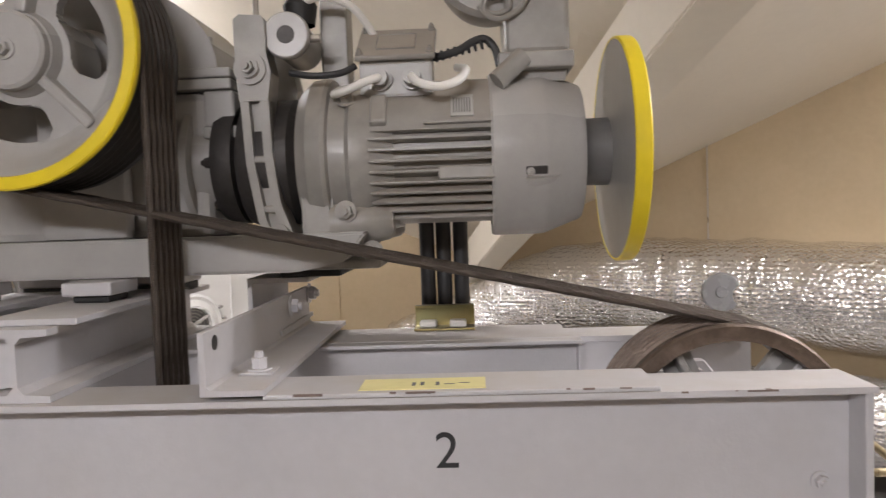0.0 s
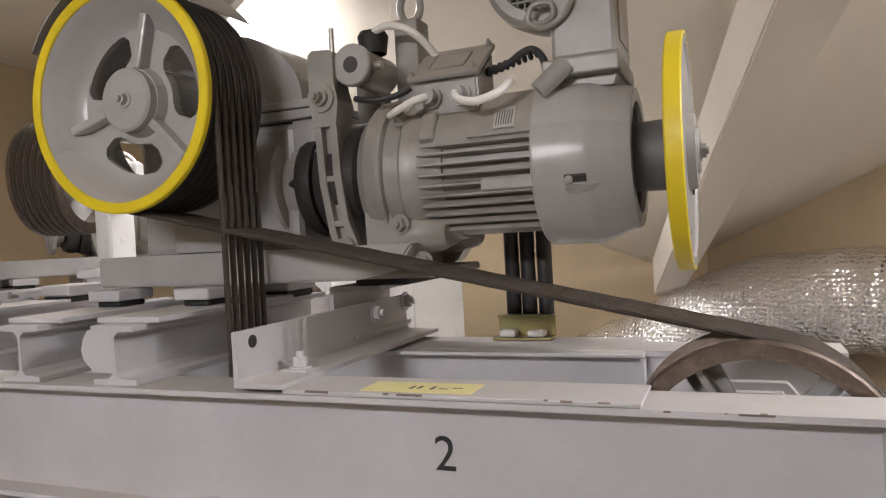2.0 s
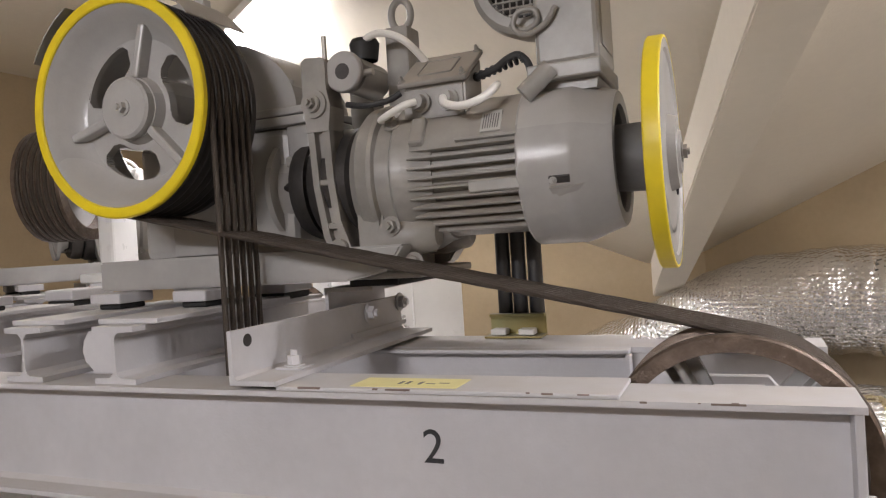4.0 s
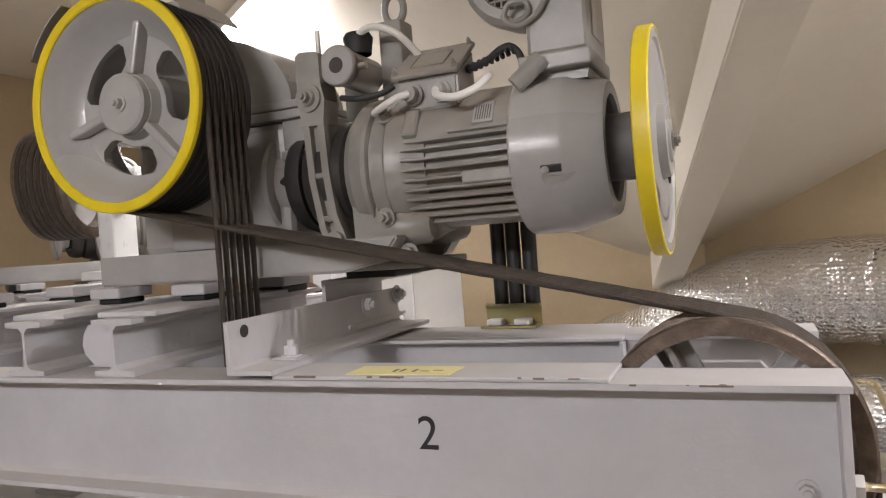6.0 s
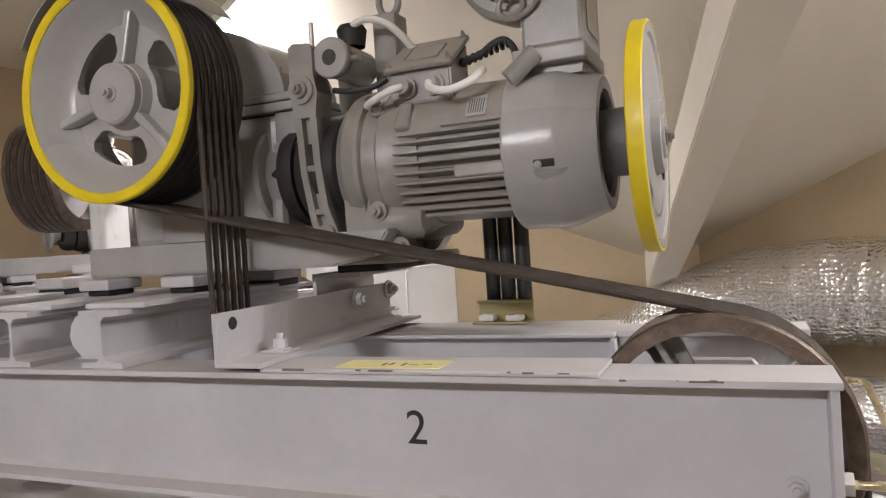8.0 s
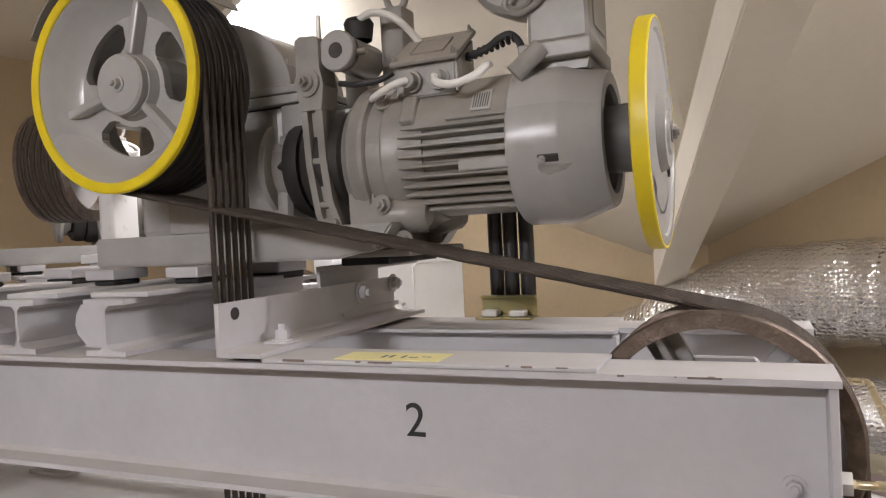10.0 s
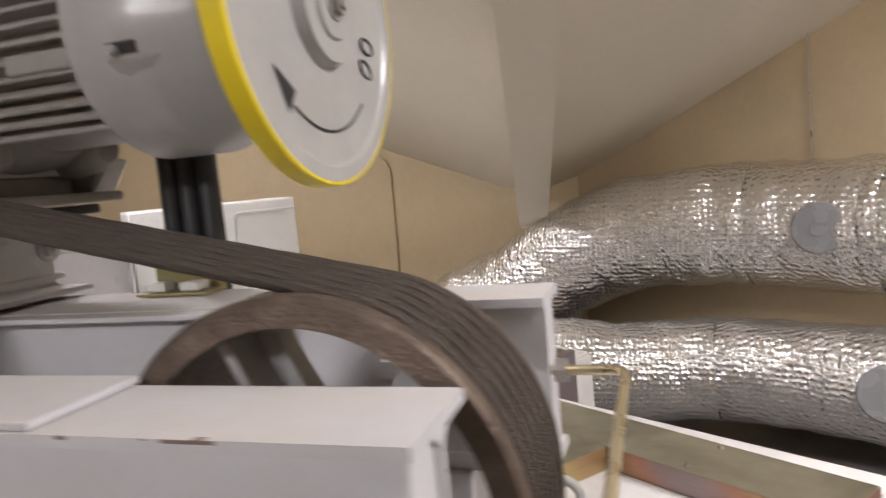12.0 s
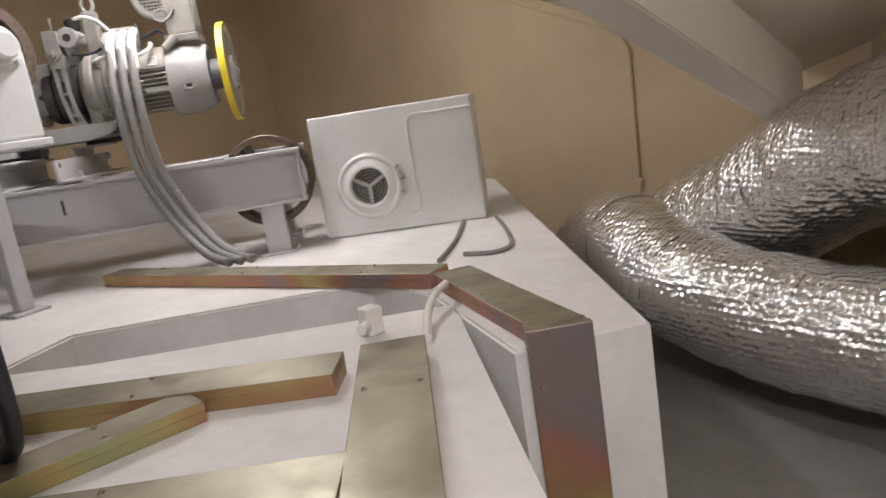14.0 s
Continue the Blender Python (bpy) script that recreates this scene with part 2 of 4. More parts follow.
def tube(bm, pts, r, seg=10, radius=None):
    pts = [Vector(q) for q in pts]
    rings = []
    prev = None
    for i, p in enumerate(pts):
        d = (pts[min(i + 1, len(pts) - 1)] - pts[max(i - 1, 0)]).normalized()
        if prev is None:
            side = d.orthogonal().normalized()
        else:
            side = (prev - d * prev.dot(d)).normalized()
        prev = side
        up = d.cross(side)
        rr = radius(i, p) if radius else r
        if callable(rr):
            rings.append([bm.verts.new(p + (side * math.cos(2 * math.pi * k / seg) + up * math.sin(2 * math.pi * k / seg)) * rr(2 * math.pi * k / seg)) for k in range(seg)])
        else:
            rings.append([bm.verts.new(p + (side * math.cos(2 * math.pi * k / seg) + up * math.sin(2 * math.pi * k / seg)) * rr) for k in range(seg)])
    for a, b in zip(rings, rings[1:]):
        for k in range(seg):
            bm.faces.new((a[k], a[(k + 1) % seg], b[(k + 1) % seg], b[k]))
    bm.faces.new(rings[0][::-1])
    bm.faces.new(rings[-1])
    return bm


def part(name, bm, mat, parent=None, label="", smooth=None):
    me = bpy.data.meshes.new(name)
    if smooth is not None:
        for f in bm.faces:
            f.smooth = True
        for e in bm.edges:
            if len(e.link_faces) == 2 and e.calc_face_angle(0) > radians(smooth):
                e.smooth = False
    bm.to_mesh(me)
    bm.free()
    me.materials.append(mat)
    ob = new(name, me)
    if parent is not None:
        ob.parent = parent
    if label:
        ob["label"] = label
    return ob


def thing(name, label, category, group="", kind=""):
    return tagged(new(name), label, category, group, kind)


def bmn():
    return bmesh.new()


def hexbolt(parent, at, axis, r=0.012, h=0.01, mat=None, name="bolt"):
    ax = Vector(axis).normalized()
    bm = bmn()
    lathe(bm, at, ax, [(0, 0), (0, r * 1.45), (0.003, r * 1.45), (0.003, 0)], 18)
    lathe(bm, Vector(at) + ax * 0.003, ax, [(0, 0), (0, r), (h, r), (h, 0)], 6)
    lathe(bm, Vector(at) + ax * (0.003 + h), ax, [(0, 0), (0, r * 0.55), (h * 0.6, r * 0.5), (h * 0.6, 0)], 12)
    return part(name, bm, mat or STEEL, parent)


def ibeam(bm, a0, a1, centre, z0, z1, width, tf=0.012, tw=0.008, along="x"):
    """An I section from a0 to a1 along x or y."""
    w = width / 2
    pts = [(centre - w, z0), (centre + w, z0), (centre + w, z0 + tf), (centre + tw / 2 + 0.01, z0 + tf + 0.002), (centre + tw / 2, z0 + tf + 0.012),
           (centre + tw / 2, z1 - tf - 0.012), (centre + tw / 2 + 0.01, z1 - tf - 0.002), (centre + w, z1 - tf), (centre + w, z1), (centre - w, z1), (centre - w, z1 - tf),
           (centre - tw / 2 - 0.01, z1 - tf - 0.002), (centre - tw / 2, z1 - tf - 0.012), (centre - tw / 2, z0 + tf + 0.012), (centre - tw / 2 - 0.01, z0 + tf + 0.002), (centre - w, z0 + tf)]
    return prism(bm, pts, a0, a1, 0 if along == "x" else 1)


# ---------------------------------------------------------------- room
FL = -0.22
P = 0.44


def slope(x, y):
    left = 0.90 - 0.40 * x - 0.40 * (y - 4.8)
    right = 0.93 + 0.30 * x - 0.26 * (y - 4.7)
    return min(max(left, right), 2.75)


bm = bmn()
prism(bm, [(-5.2, -3.2), (4.8, -3.2), (4.8, 6.2), (-5.2, 6.2)], FL - 0.15, FL)
tagged(part("floor", bm, FLOOR), "dark grey painted floor beside the plinths", "floor", kind="structure")

bm = bmn()
nx, ny = 100, 90
vs = [[bm.verts.new((-5.2 + 10.0 * i / nx, -3.2 + 9.4 * j / ny, slope(-5.2 + 10.0 * i / nx, -3.2 + 9.4 * j / ny))) for j in range(ny + 1)] for i in range(nx + 1)]
top = [[bm.verts.new(v.co + Vector((0, 0, 0.12))) for v in row] for row in vs]
for i in range(nx):
    for j in range(ny):
        bm.faces.new((vs[i][j], vs[i][j + 1], vs[i + 1][j + 1], vs[i + 1][j]))
        bm.faces.new((top[i][j], top[i + 1][j], top[i + 1][j + 1], top[i][j + 1]))
tagged(part("ceiling", bm, CEIL), "cream painted sloping ceiling", "ceiling", kind="structure")

bm = bmn()
prism(bm, [(-5.2, 4.87), (0.6, 4.87), (0.6, 5.05), (-5.2, 5.05)], FL, 2.9)
tagged(part("wall_north", bm, WALL), "cream painted plaster wall behind the ducts", "wall", kind="structure")
RW0, RW1 = Vector((0.02, 5.04, 0)), Vector((3.9, 2.38, 0))
u = (RW1 - RW0).normalized()
nrm = Vector((-u.y, u.x, 0))
bm = bmn()
q = [RW0, RW1, RW1 + nrm * 0.15, RW0 + nrm * 0.15]
prism(bm, [(p.x, p.y) for p in q], FL, 2.9)
tagged(part("wall_east", bm, WALL), "cream painted low wall behind the foil ducts", "wall", kind="structure")
bm = bmn()
prism(bm, [(3.8, -3.2), (3.95, -3.2), (3.95, 2.5), (3.8, 2.5)], FL, 2.9)
tagged(part("wall_side", bm, WALL), "cream painted wall", "wall", kind="structure")
bm = bmn()
prism(bm, [(-5.2, -3.2), (3.8, -3.2), (3.8, -3.05), (-5.2, -3.05)], FL, 2.9)
tagged(part("wall_south", bm, WALL), "cream painted wall", "wall", kind="structure")
bm = bmn()
prism(bm, [(-5.2, -3.05), (-5.05, -3.05), (-5.05, 4.87), (-5.2, 4.87)], FL, 2.9)
tagged(part("wall_west", bm, WALL), "cream painted wall", "wall", kind="structure")

# rafter: a square-edged painted beam under the slope
def rafter(x4, x1, name):
    bm = bmn()
    w = 0.078
    a = [Vector((x4 + s * w, 4.60, 0.715 + dz)) for s, dz in ((-1, 0), (1, 0), (1, 0.22), (-1, 0.22))]
    b = [Vector((x1 + s * w, -0.94, 2.46 + dz)) for s, dz in ((-1, 0), (1, 0), (1, 0.22), (-1, 0.22))]
    va, vb = [bm.verts.new(p) for p in a], [bm.verts.new(p) for p in b]
    bm.faces.new(va)
    bm.faces.new(vb[::-1])
    for i in range(4):
        bm.faces.new((va[i], vb[i], vb[(i + 1) % 4], va[(i + 1) % 4]))
    bmesh.ops.recalc_face_normals(bm, faces=bm.faces)
    bmesh.ops.bevel(bm, geom=list(bm.edges), offset=0.006, segments=2, affect="EDGES")
    tagged(part(name, bm, CEIL), "cream painted roof beam under the sloping ceiling", "beam", kind="structure")


rafter(0.045, 1.18, "roof_beam")

# plinths
bm = bmn()
prism(bm, [(-0.07, 2.90), (1.165, 2.125), (0.56, 1.22), (0.3, 0.97), (-5.05, 0.97), (-5.05, 1.78), (-0.92, 1.78), (-0.66, 2.06)], FL, P)
bmesh.ops.bevel(bm, geom=[e for e in bm.edges if all(abs(v.co.z - P) < 1e-4 for v in e.verts)], offset=0.008, segments=2, affect="EDGES")
tagged(part("plinth_near", bm, PLINTH), "white painted concrete machine plinth with chipped edges", "plinth", kind="structure")
bm = bmn()
prism(bm, [(0.507, 3.015), (0.36, 2.72), (-0.22, 2.93), (-0.56, 2.93), (-1.09, 2.09), (-0.88, 1.82), (-0.93, 1.784), (-5.05, 1.784), (-5.05, 4.865), (-2.03, 4.865)], FL, P)
bmesh.ops.bevel(bm, geom=[e for e in bm.edges if all(abs(v.co.z - P) < 1e-4 for v in e.verts)], offset=0.008, segments=2, affect="EDGES")
tagged(part("plinth_far", bm, PLINTH), "white painted concrete plinth under the further machine", "plinth", kind="structure")

# ---------------------------------------------------------------- lamps
def luminaire(at, heading):
    t = thing("ceiling_lamp", "white fluorescent batten lamp, lit, under the ceiling", "lamp", "fluorescent lamps")
    t.matrix_world = Matrix.Translation(at) @ Matrix.Rotation(heading, 4, "Z")
    b = bmn()
    box(b, (-0.62, -0.07, 0.0), (0.62, 0.07, 0.05), 0.008)
    part("housing", b, WHITE, t)
    b = bmn()
    box(b, (-0.60, -0.055, -0.05), (0.60, 0.055, -0.001), 0.02)
    part("diffuser", b, GLOW, t, "glowing opal diffuser")
    for x in (-0.4, 0.4):
        b = bmn()
        rod(b, (x, 0, 0.05), (x, 0, slope(at[0], at[1]) - at[2] + 0.05), 0.006, 8)
        part("hanger", b, WHITE, t)
    return t


luminaire(tuple(LAMP_A), radians(-35))
# these two battens hang out of view, added to go with the fill light
luminaire(tuple(FILL_LAMP_B), radians(60))
luminaire(tuple(FILL_LAMP_C), 0.0)

# ---------------------------------------------------------------- bed rails of the machine
Z0, Z1 = 0.66, 0.895
front = thing("front_rail", "light grey painted steel I-beam rail with scuffed edges", "steel beam", "machine rails")
b = bmn()
ibeam(b, -2.3, 0.634, 1.1695, Z0, Z1, 0.121, 0.010, 0.009)
part("beam", b, STEEL, front)
b = bmn()
box(b, (0.618, 1.114, Z0 + 0.0102), (0.630, 1.165, Z1 - 0.0102), 0.002)
part("end_stiffener", b, STEEL, front)
b = bmn()
box(b, (-0.28, 1.112, Z1 + 0.0005), (0.32, 1.236, Z1 + 0.008), 0.002)
part("cover_plate", b, STEEL, front)
chip_rnd = random.Random(4)
CHIP = material("chipped_primer", (0.20, 0.15, 0.13), 0.7, grain=0.3)
for k in range(13):
    x0 = chip_rnd.uniform(-0.25, 0.60)
    w = chip_rnd.choice((0.004, 0.006, 0.010, 0.018, 0.045))
    b = bmn()
    pz = Z1 + (0.0062 if x0 + w < 0.32 else -0.0015)
    box(b, (x0, 1.1082 if pz < Z1 else 1.1112, pz - chip_rnd.uniform(0.0, 0.002)), (x0 + w, 1.1125 + chip_rnd.uniform(0, 0.004), pz + chip_rnd.uniform(0.0010, 0.0022)), 0.0005)
    part("paint_chip", b, CHIP, front, "dark chipped paint")
hexbolt(front, (0.575, 1.165, 0.735), (0, -1, 0), 0.011, 0.01)
back = thing("back_rail", "light grey painted steel I-beam rail with bearing end", "steel beam", "machine rails")
b = bmn()
prism(b, [(1.598, Z0), (1.704, Z0), (1.704, Z0 + 0.013), (1.609, Z0 + 0.013), (1.609, Z1 - 0.013), (1.704, Z1 - 0.013), (1.704, Z1), (1.590, Z1), (1.590, Z1 - 0.012), (1.598, Z1 - 0.014)], -2.3, 0.634, 0)
part("beam", b, STEEL, back)
b = bmn()
box(b, (-2.3, 1.552, Z1 - 0.009), (0.27, 1.5895, Z1 - 0.0005), 0.002)
box(b, (-2.3, 1.552, Z0), (0.27, 1.5975, Z0 + 0.013), 0.002)
box(b, (0.262, 1.556, Z0 + 0.013), (0.27, 1.5975, Z1 - 0.013))
part("packing_channel", b, STEEL, back)
b = bmn()
box(b, (0.612, 1.6095, Z0 + 0.0142), (0.626, 1.700, Z1 - 0.0142), 0.002)
part("end_stiffener", b, STEEL, back)
for rail, y0, y1 in ((front, 1.12, 1.22), (back, 1.59, 1.69)):
    for x in (0.42, -1.5):
        b = bmn()
        box(b, (x, y0, P + 0.012), (x + 0.1, y1, Z0), 0.004)
        part("leg", b, STEEL, rail)
        b = bmn()
        box(b, (x - 0.03, y0 - 0.03, P), (x + 0.13, y1 + 0.03, P + 0.0118), 0.002)
        part("foot_plate", b, STEEL, rail)
        hexbolt(rail, (x + 0.05, y0 + 0.02, Z0 - 0.0), (0, 0, -1), 0.011, 0.014, BARE)

twin_rail = thing("doubling_rail", "light grey steel I-beam doubling the back rail", "steel beam", "machine rails")
b = bmn()
ibeam(b, -2.3, 0.25, 1.740, Z0, Z1 - 0.001, 0.068, 0.014, 0.009)
part("beam", b, STEEL, twin_rail)
b = bmn()
box(b, (-1.5, 1.712, P), (-1.4, 1.77, Z0), 0.003)
part("leg", b, STEEL, twin_rail)
b = bmn()
box(b, (-0.3, 1.712, P), (-0.2, 1.77, Z0), 0.003)
part("leg", b, STEEL, twin_rail)

# painted number and yellow label on the front rail
fc = bpy.data.curves.new("painted_number", "FONT")
fc.body, fc.size, fc.align_x, fc.extrude = "2", 0.083, "CENTER", 0.0004
num = new("painted_number", fc)
num.matrix_world = pose(-0.004, 1.1642, 0.767, 90, 0, 0)
fc.materials.append(INK)
tagged(num, "black painted numeral 2 on the grey rail", "number")
lab = thing("rail_label", "worn yellow adhesive label with dark marks on the rail", "label")
b = bmn()
box(b, (-0.135, 1.125, Z1 + 0.0082), (0.06, 1.195, Z1 + 0.0095))
part("film", b, LABEL, lab)
for x0, x1, y0, y1 in ((-0.055, -0.049, 1.145, 1.166), (-0.042, -0.036, 1.147, 1.168), (-0.018, -0.012, 1.145, 1.166), (-0.004, 0.012, 1.150, 1.154), (0.018, 0.035, 1.156, 1.160)):
    b = bmn()
    box(b, (x0, y0, Z1 + 0.0096), (x1, y1, Z1 + 0.010))
    part("mark", b, SHADOWIRON, lab)

# cross beams on the rails
crosses = []
for x in (-0.675, -0.935, -1.45):
    c = thing("cross_beam", "light grey steel I-beam lying across the rails", "steel beam", "cross beams")
    b = bmn()
    ibeam(b, 1.125, 1.82, x, Z1 + 0.001, 1.012, 0.11, 0.011, 0.008, "y")
    part("beam", b, STEEL, c)
    b = bmn()
    box(b, (x - 0.075, 1.16, 1.0125), (x + 0.085, 1.62, 1.024), 0.002)
    part("shim_plate", b, STEEL, c)
    b = bmn()
    box(b, (x - 0.048, 1.345, 1.0385), (x + 0.048, 1.455, 1.064), 0.004)
    part("pad_block", b, STEEL, c)
    b = bmn()
    box(b, (x - 0.035, 1.36, 1.0245), (x + 0.035, 1.44, 1.0382), 0.004)
    part("rubber_pad", b, RUBBER, c)
    b = bmn()
    box(b, (x - 0.052, 1.64, 1.0125), (x + 0.052, 1.76, 1.030), 0.004)
    part("rubber_pad", b, RUBBER, c)
    b = bmn()
    box(b, (x - 0.060, 1.635, 1.0302), (x + 0.060, 1.765, 1.064), 0.006)
    part("pad_block", b, STEEL, c)
    crosses.append(c)
b = bmn()
prism(b, [(-0.682, 0.912), (-0.775, 0.912), (-0.800, 0.935), (-0.806, 0.955), (-0.800, 0.978), (-0.785, 0.998), (-0.682, 0.998)], 1.165, 1.30, 1)
web = part("stiffener_block", b, STEEL, crosses[0])

# angle section across the rails
ang = thing("angle_bracket", "light grey steel angle bolted across the rails", "steel angle")
b = bmn()
prism(b, [(-0.374, Z1 + 0.0088), (-0.275, Z1 + 0.0088), (-0.275, Z1 + 0.018), (-0.358, Z1 + 0.018), (-0.364, Z1 + 0.024), (-0.364, 1.002), (-0.374, 1.002)], 1.105, 1.80, 1)
part("angle", b, STEEL, ang)
# no hole is cut: a dark plug carries its shade as colour
b = bmn()
lathe(b, (-0.3752, 1.15, 0.980), (1, 0, 0), [(0, 0), (0, 0.012), (0.0122, 0.012), (0.0122, 0)], 20)
part("bolt_hole_plug", b, DARK, ang, "dark plug painted as a shaded slotted bolt hole")
b = bmn()
box(b, (-0.347, 1.205, Z1 + 0.0182), (-0.292, 1.26, Z1 + 0.0225), 0.001)
part("washer_plate", b, STEEL, ang)
hexbolt(ang, (-0.319, 1.232, Z1 + 0.0225), (0, 0, 1), 0.014, 0.018)
b = bmn()
prism(b, [(-0.430, 0.925), (-0.36, 0.925), (-0.36, 0.935), (-0.420, 0.935), (-0.420, 1.036), (-0.30, 1.036), (-0.30, 1.046), (-0.430, 1.046)], 1.53, 1.82, 1)
part("seat_channel", b, STEEL, ang)
b = bmn()
box(b, (-0.36, 1.53, 1.0465), (-0.23, 1.80, 1.064), 0.004)
part("rubber_pad", b, RUBBER, ang)
for y, z in ((1.62, 0.975), (1.79, 0.985)):
    hexbolt(ang, (-0.431, y, z), (-1, 0, 0), 0.017, 0.014)
    hexbolt(ang, (-0.362, y, z), (1, 0, 0), 0.017, 0.014)

# ---------------------------------------------------------------- hoisting machine
AY, AZ = 1.555, 1.29
SX, SZ, SR = -0.746, 1.479, 0.245
SHIFT = Matrix.Translation((0.004, 0.050, 0))
mach = thing("hoisting_machine", "grey painted lift hoisting machine with motor, gearbox and yellow-rimmed wheels", "lift machine", "lift machines")
b = bmn()
for y0, y1 in ((1.36, 1.42), (1.70, 1.76)):
    prism(b, [(-1.02, 1.066), (-0.30, 1.066), (-0.20, 1.085), (-0.16, 1.14), (-1.02, 1.14)], y0, y1, 1)
bmesh.ops.bevel(b, geom=list(b.edges), offset=0.005, segments=2, affect="EDGES")
part("bedplate", b, GREYLT, mach)
b = bmn()
box(b, (-1.0, 1.42, 1.115), (-0.2, 1.70, 1.135), 0.003)
part("bed_deck", b, GREYLT, mach)
# gear case
b = bmn()
box(b, (-0.98, 1.475, 1.1352), (-0.50, 1.71, 1.44), 0.02)
part("gear_case", b, GREYLT, mach)
b = bmn()
box(b, (-1.04, 1.455, 1.4402), (-0.44, 1.73, 1.462), 0.004)
box(b, (-1.04, 1.455, 1.4645), (-0.44, 1.73, 1.484), 0.004)
part("split_flange", b, GREYLT, mach)
b = bmn()
prism(b, [(SX + 0.275 * math.cos(a), 1.484 + 0.19 * math.sin(a)) for a in [math.pi * i / 24 for i in range(25)]], 1.47, 1.715, 1)
part("gear_cover", b, GREYLT, mach, smooth=40)
for x in (-1.0, -0.49):
    b = bmn()
    rod(b, (x, 1.48, 1.484), (x, 1.48, 1.55), 0.008, 10)
    part("stud", b, GREYLT, mach)
b = bmn()
lathe(b, (-0.545, AY, AZ), (1, 0, 0), [(0, 0.13), (0.015, 0.13), (0.015, 0.10), (0.05, 0.095), (0.05, 0.0)], 40)
part("worm_housing", b, GREYLT, mach, smooth=35)
b = bmn()
box(b, (-0.505, 1.46, 1.34), (-0.28, 1.64, 1.365), 0.004)
box(b, (-0.505, 1.47, 1.365), (-0.44, 1.64, 1.44), 0.006)
part("brake_support", b, GREYLT, mach)
for y in (1.445, 1.735):
    b = bmn()
    lathe(b, (SX, y, SZ), (0, 1, 0), [(-0.02, 0), (-0.02, 0.085), (0.02, 0.095), (0.02, 0)], 32)
    box(b, (SX - 0.09, y - 0.02, 1.14), (SX + 0.09, y + 0.02, 1.42), 0.01)
    part("bearing_pedestal", b, GREYLT, mach, smooth=35)
# brake drum
b = bmn()
lathe(b, (0, AY, AZ), (1, 0, 0), [(-0.50, 0), (-0.50, 0.075), (-0.485, 0.085), (-0.485, 0.120), (-0.465, 0.128), (-0.44, 0.128), (-0.44, 0.10), (-0.43, 0.10), (-0.43, 0.128), (-0.415, 0.135), (-0.325, 0.135), (-0.31, 0.12), (-0.31, 0)], 48)
part("brake_drum", b, DARK, mach, "black iron brake drum", smooth=35)
for i in range(6):
    a = math.pi * 2 * i / 6
    hexbolt(mach, (-0.486, AY + 0.1 * math.cos(a), AZ + 0.1 * math.sin(a)), (-1, 0, 0), 0.011, 0.012, DARK, "drum_bolt")


def lever(y0, y1, name="brake_lever"):
    prof = [(0.0, 1.565), (0.012, 1.575), (0.055, 1.57), (0.062, 1.56), (0.062, 1.50), (0.07, 1.46), (0.062, 1.42), (0.066, 1.30), (0.078, 1.20), (0.10, 1.14), (0.085, 1.115), (0.05, 1.115), (0.03, 1.17), (0.012, 1.28), (0.006, 1.40), (0.0, 1.47)]
    b = bmn()
    prism(b, [(-0.415 + x, z) for x, z in prof], y0 + 0.018, y1 - 0.018, 1)
    part(name, b, GREY, mach)
    for side in (0, 1):
        b = bmn()
        pts = []
        if side == 0:
            line = [(0.0, 1.565), (0.0, 1.47), (0.006, 1.40), (0.012, 1.28), (0.03, 1.17), (0.05, 1.115)]
            pts = line + [(x + 0.017, z) for x, z in reversed(line)]
        else:
            line = [(0.060, 1.565), (0.062, 1.50), (0.070, 1.46), (0.062, 1.42), (0.066, 1.30), (0.078, 1.20), (0.10, 1.14)]
            pts = line + [(x - 0.018, z) for x, z in reversed(line)]
        prism(b, [(-0.415 + x, z) for x, z in pts], y0, y1, 1)
        part("lever_flange", b, GREY, mach)
    b = bmn()
    prism(b, [(-0.4155 + x, z) for x, z in ((0.0, 1.566), (0.012, 1.575), (0.055, 1.571), (0.0625, 1.562), (0.0625, 1.50), (0.0705, 1.46), (0.0625, 1.405), (0.005, 1.405), (0.0, 1.47))], y0 - 0.002, y1 + 0.002, 1)
    part("lever_head", b, GREY, mach)
    for z, xo in ((1.29, 0.016), (1.19, 0.034)):
        b = bmn()
        box(b, (-0.415 + xo, y0 + 0.002, z - 0.007), (-0.415 + xo + 0.045, y1 - 0.002, z + 0.007), 0.003)
        part("lever_rib", b, GREY, mach)


lever(1.415, 1.475)
lever(1.635, 1.695)
b = bmn()
lathe(b, (-0.385, 1.412, 1.468), (0, -1, 0), [(-0.01, 0), (-0.01, 0.032), (0.006, 0.032), (0.006, 0.02), (0.012, 0.02), (0.012, 0)], 28)
part("pivot_boss", b, GREY, mach, smooth=35)
hexbolt(mach, (-0.385, 1.40, 1.468), (0, -1, 0), 0.013, 0.014, GREY)
b = bmn()
rod(b, (-0.34, 1.40, 1.14), (-0.34, 1.71, 1.14), 0.02, 20)
part("pivot_pin", b, GREY, mach, smooth=35)
hexbolt(mach, (-0.36, 1.412, 1.135), (0, -1, 0), 0.014, 0.01, GREY)
# brake magnet
b = bmn()
lathe(b, (-0.315, 1.43, 1.535), (0, 1, 0), [(0, 0), (0, 0.045), (0.008, 0.047), (0.012, 0.036), (0.03, 0.036), (0.03, 0.042), (0.15, 0.042), (0.15, 0)], 32)
part("brake_magnet", b, GREYLT, mach, smooth=35)
# flat dark disc in the middle of the magnet's front
b = bmn()
lathe(b, (-0.315, 1.4268, 1.535), (0, 1, 0), [(0, 0), (-0.001, 0.02), (0.001, 0.02)], 24)
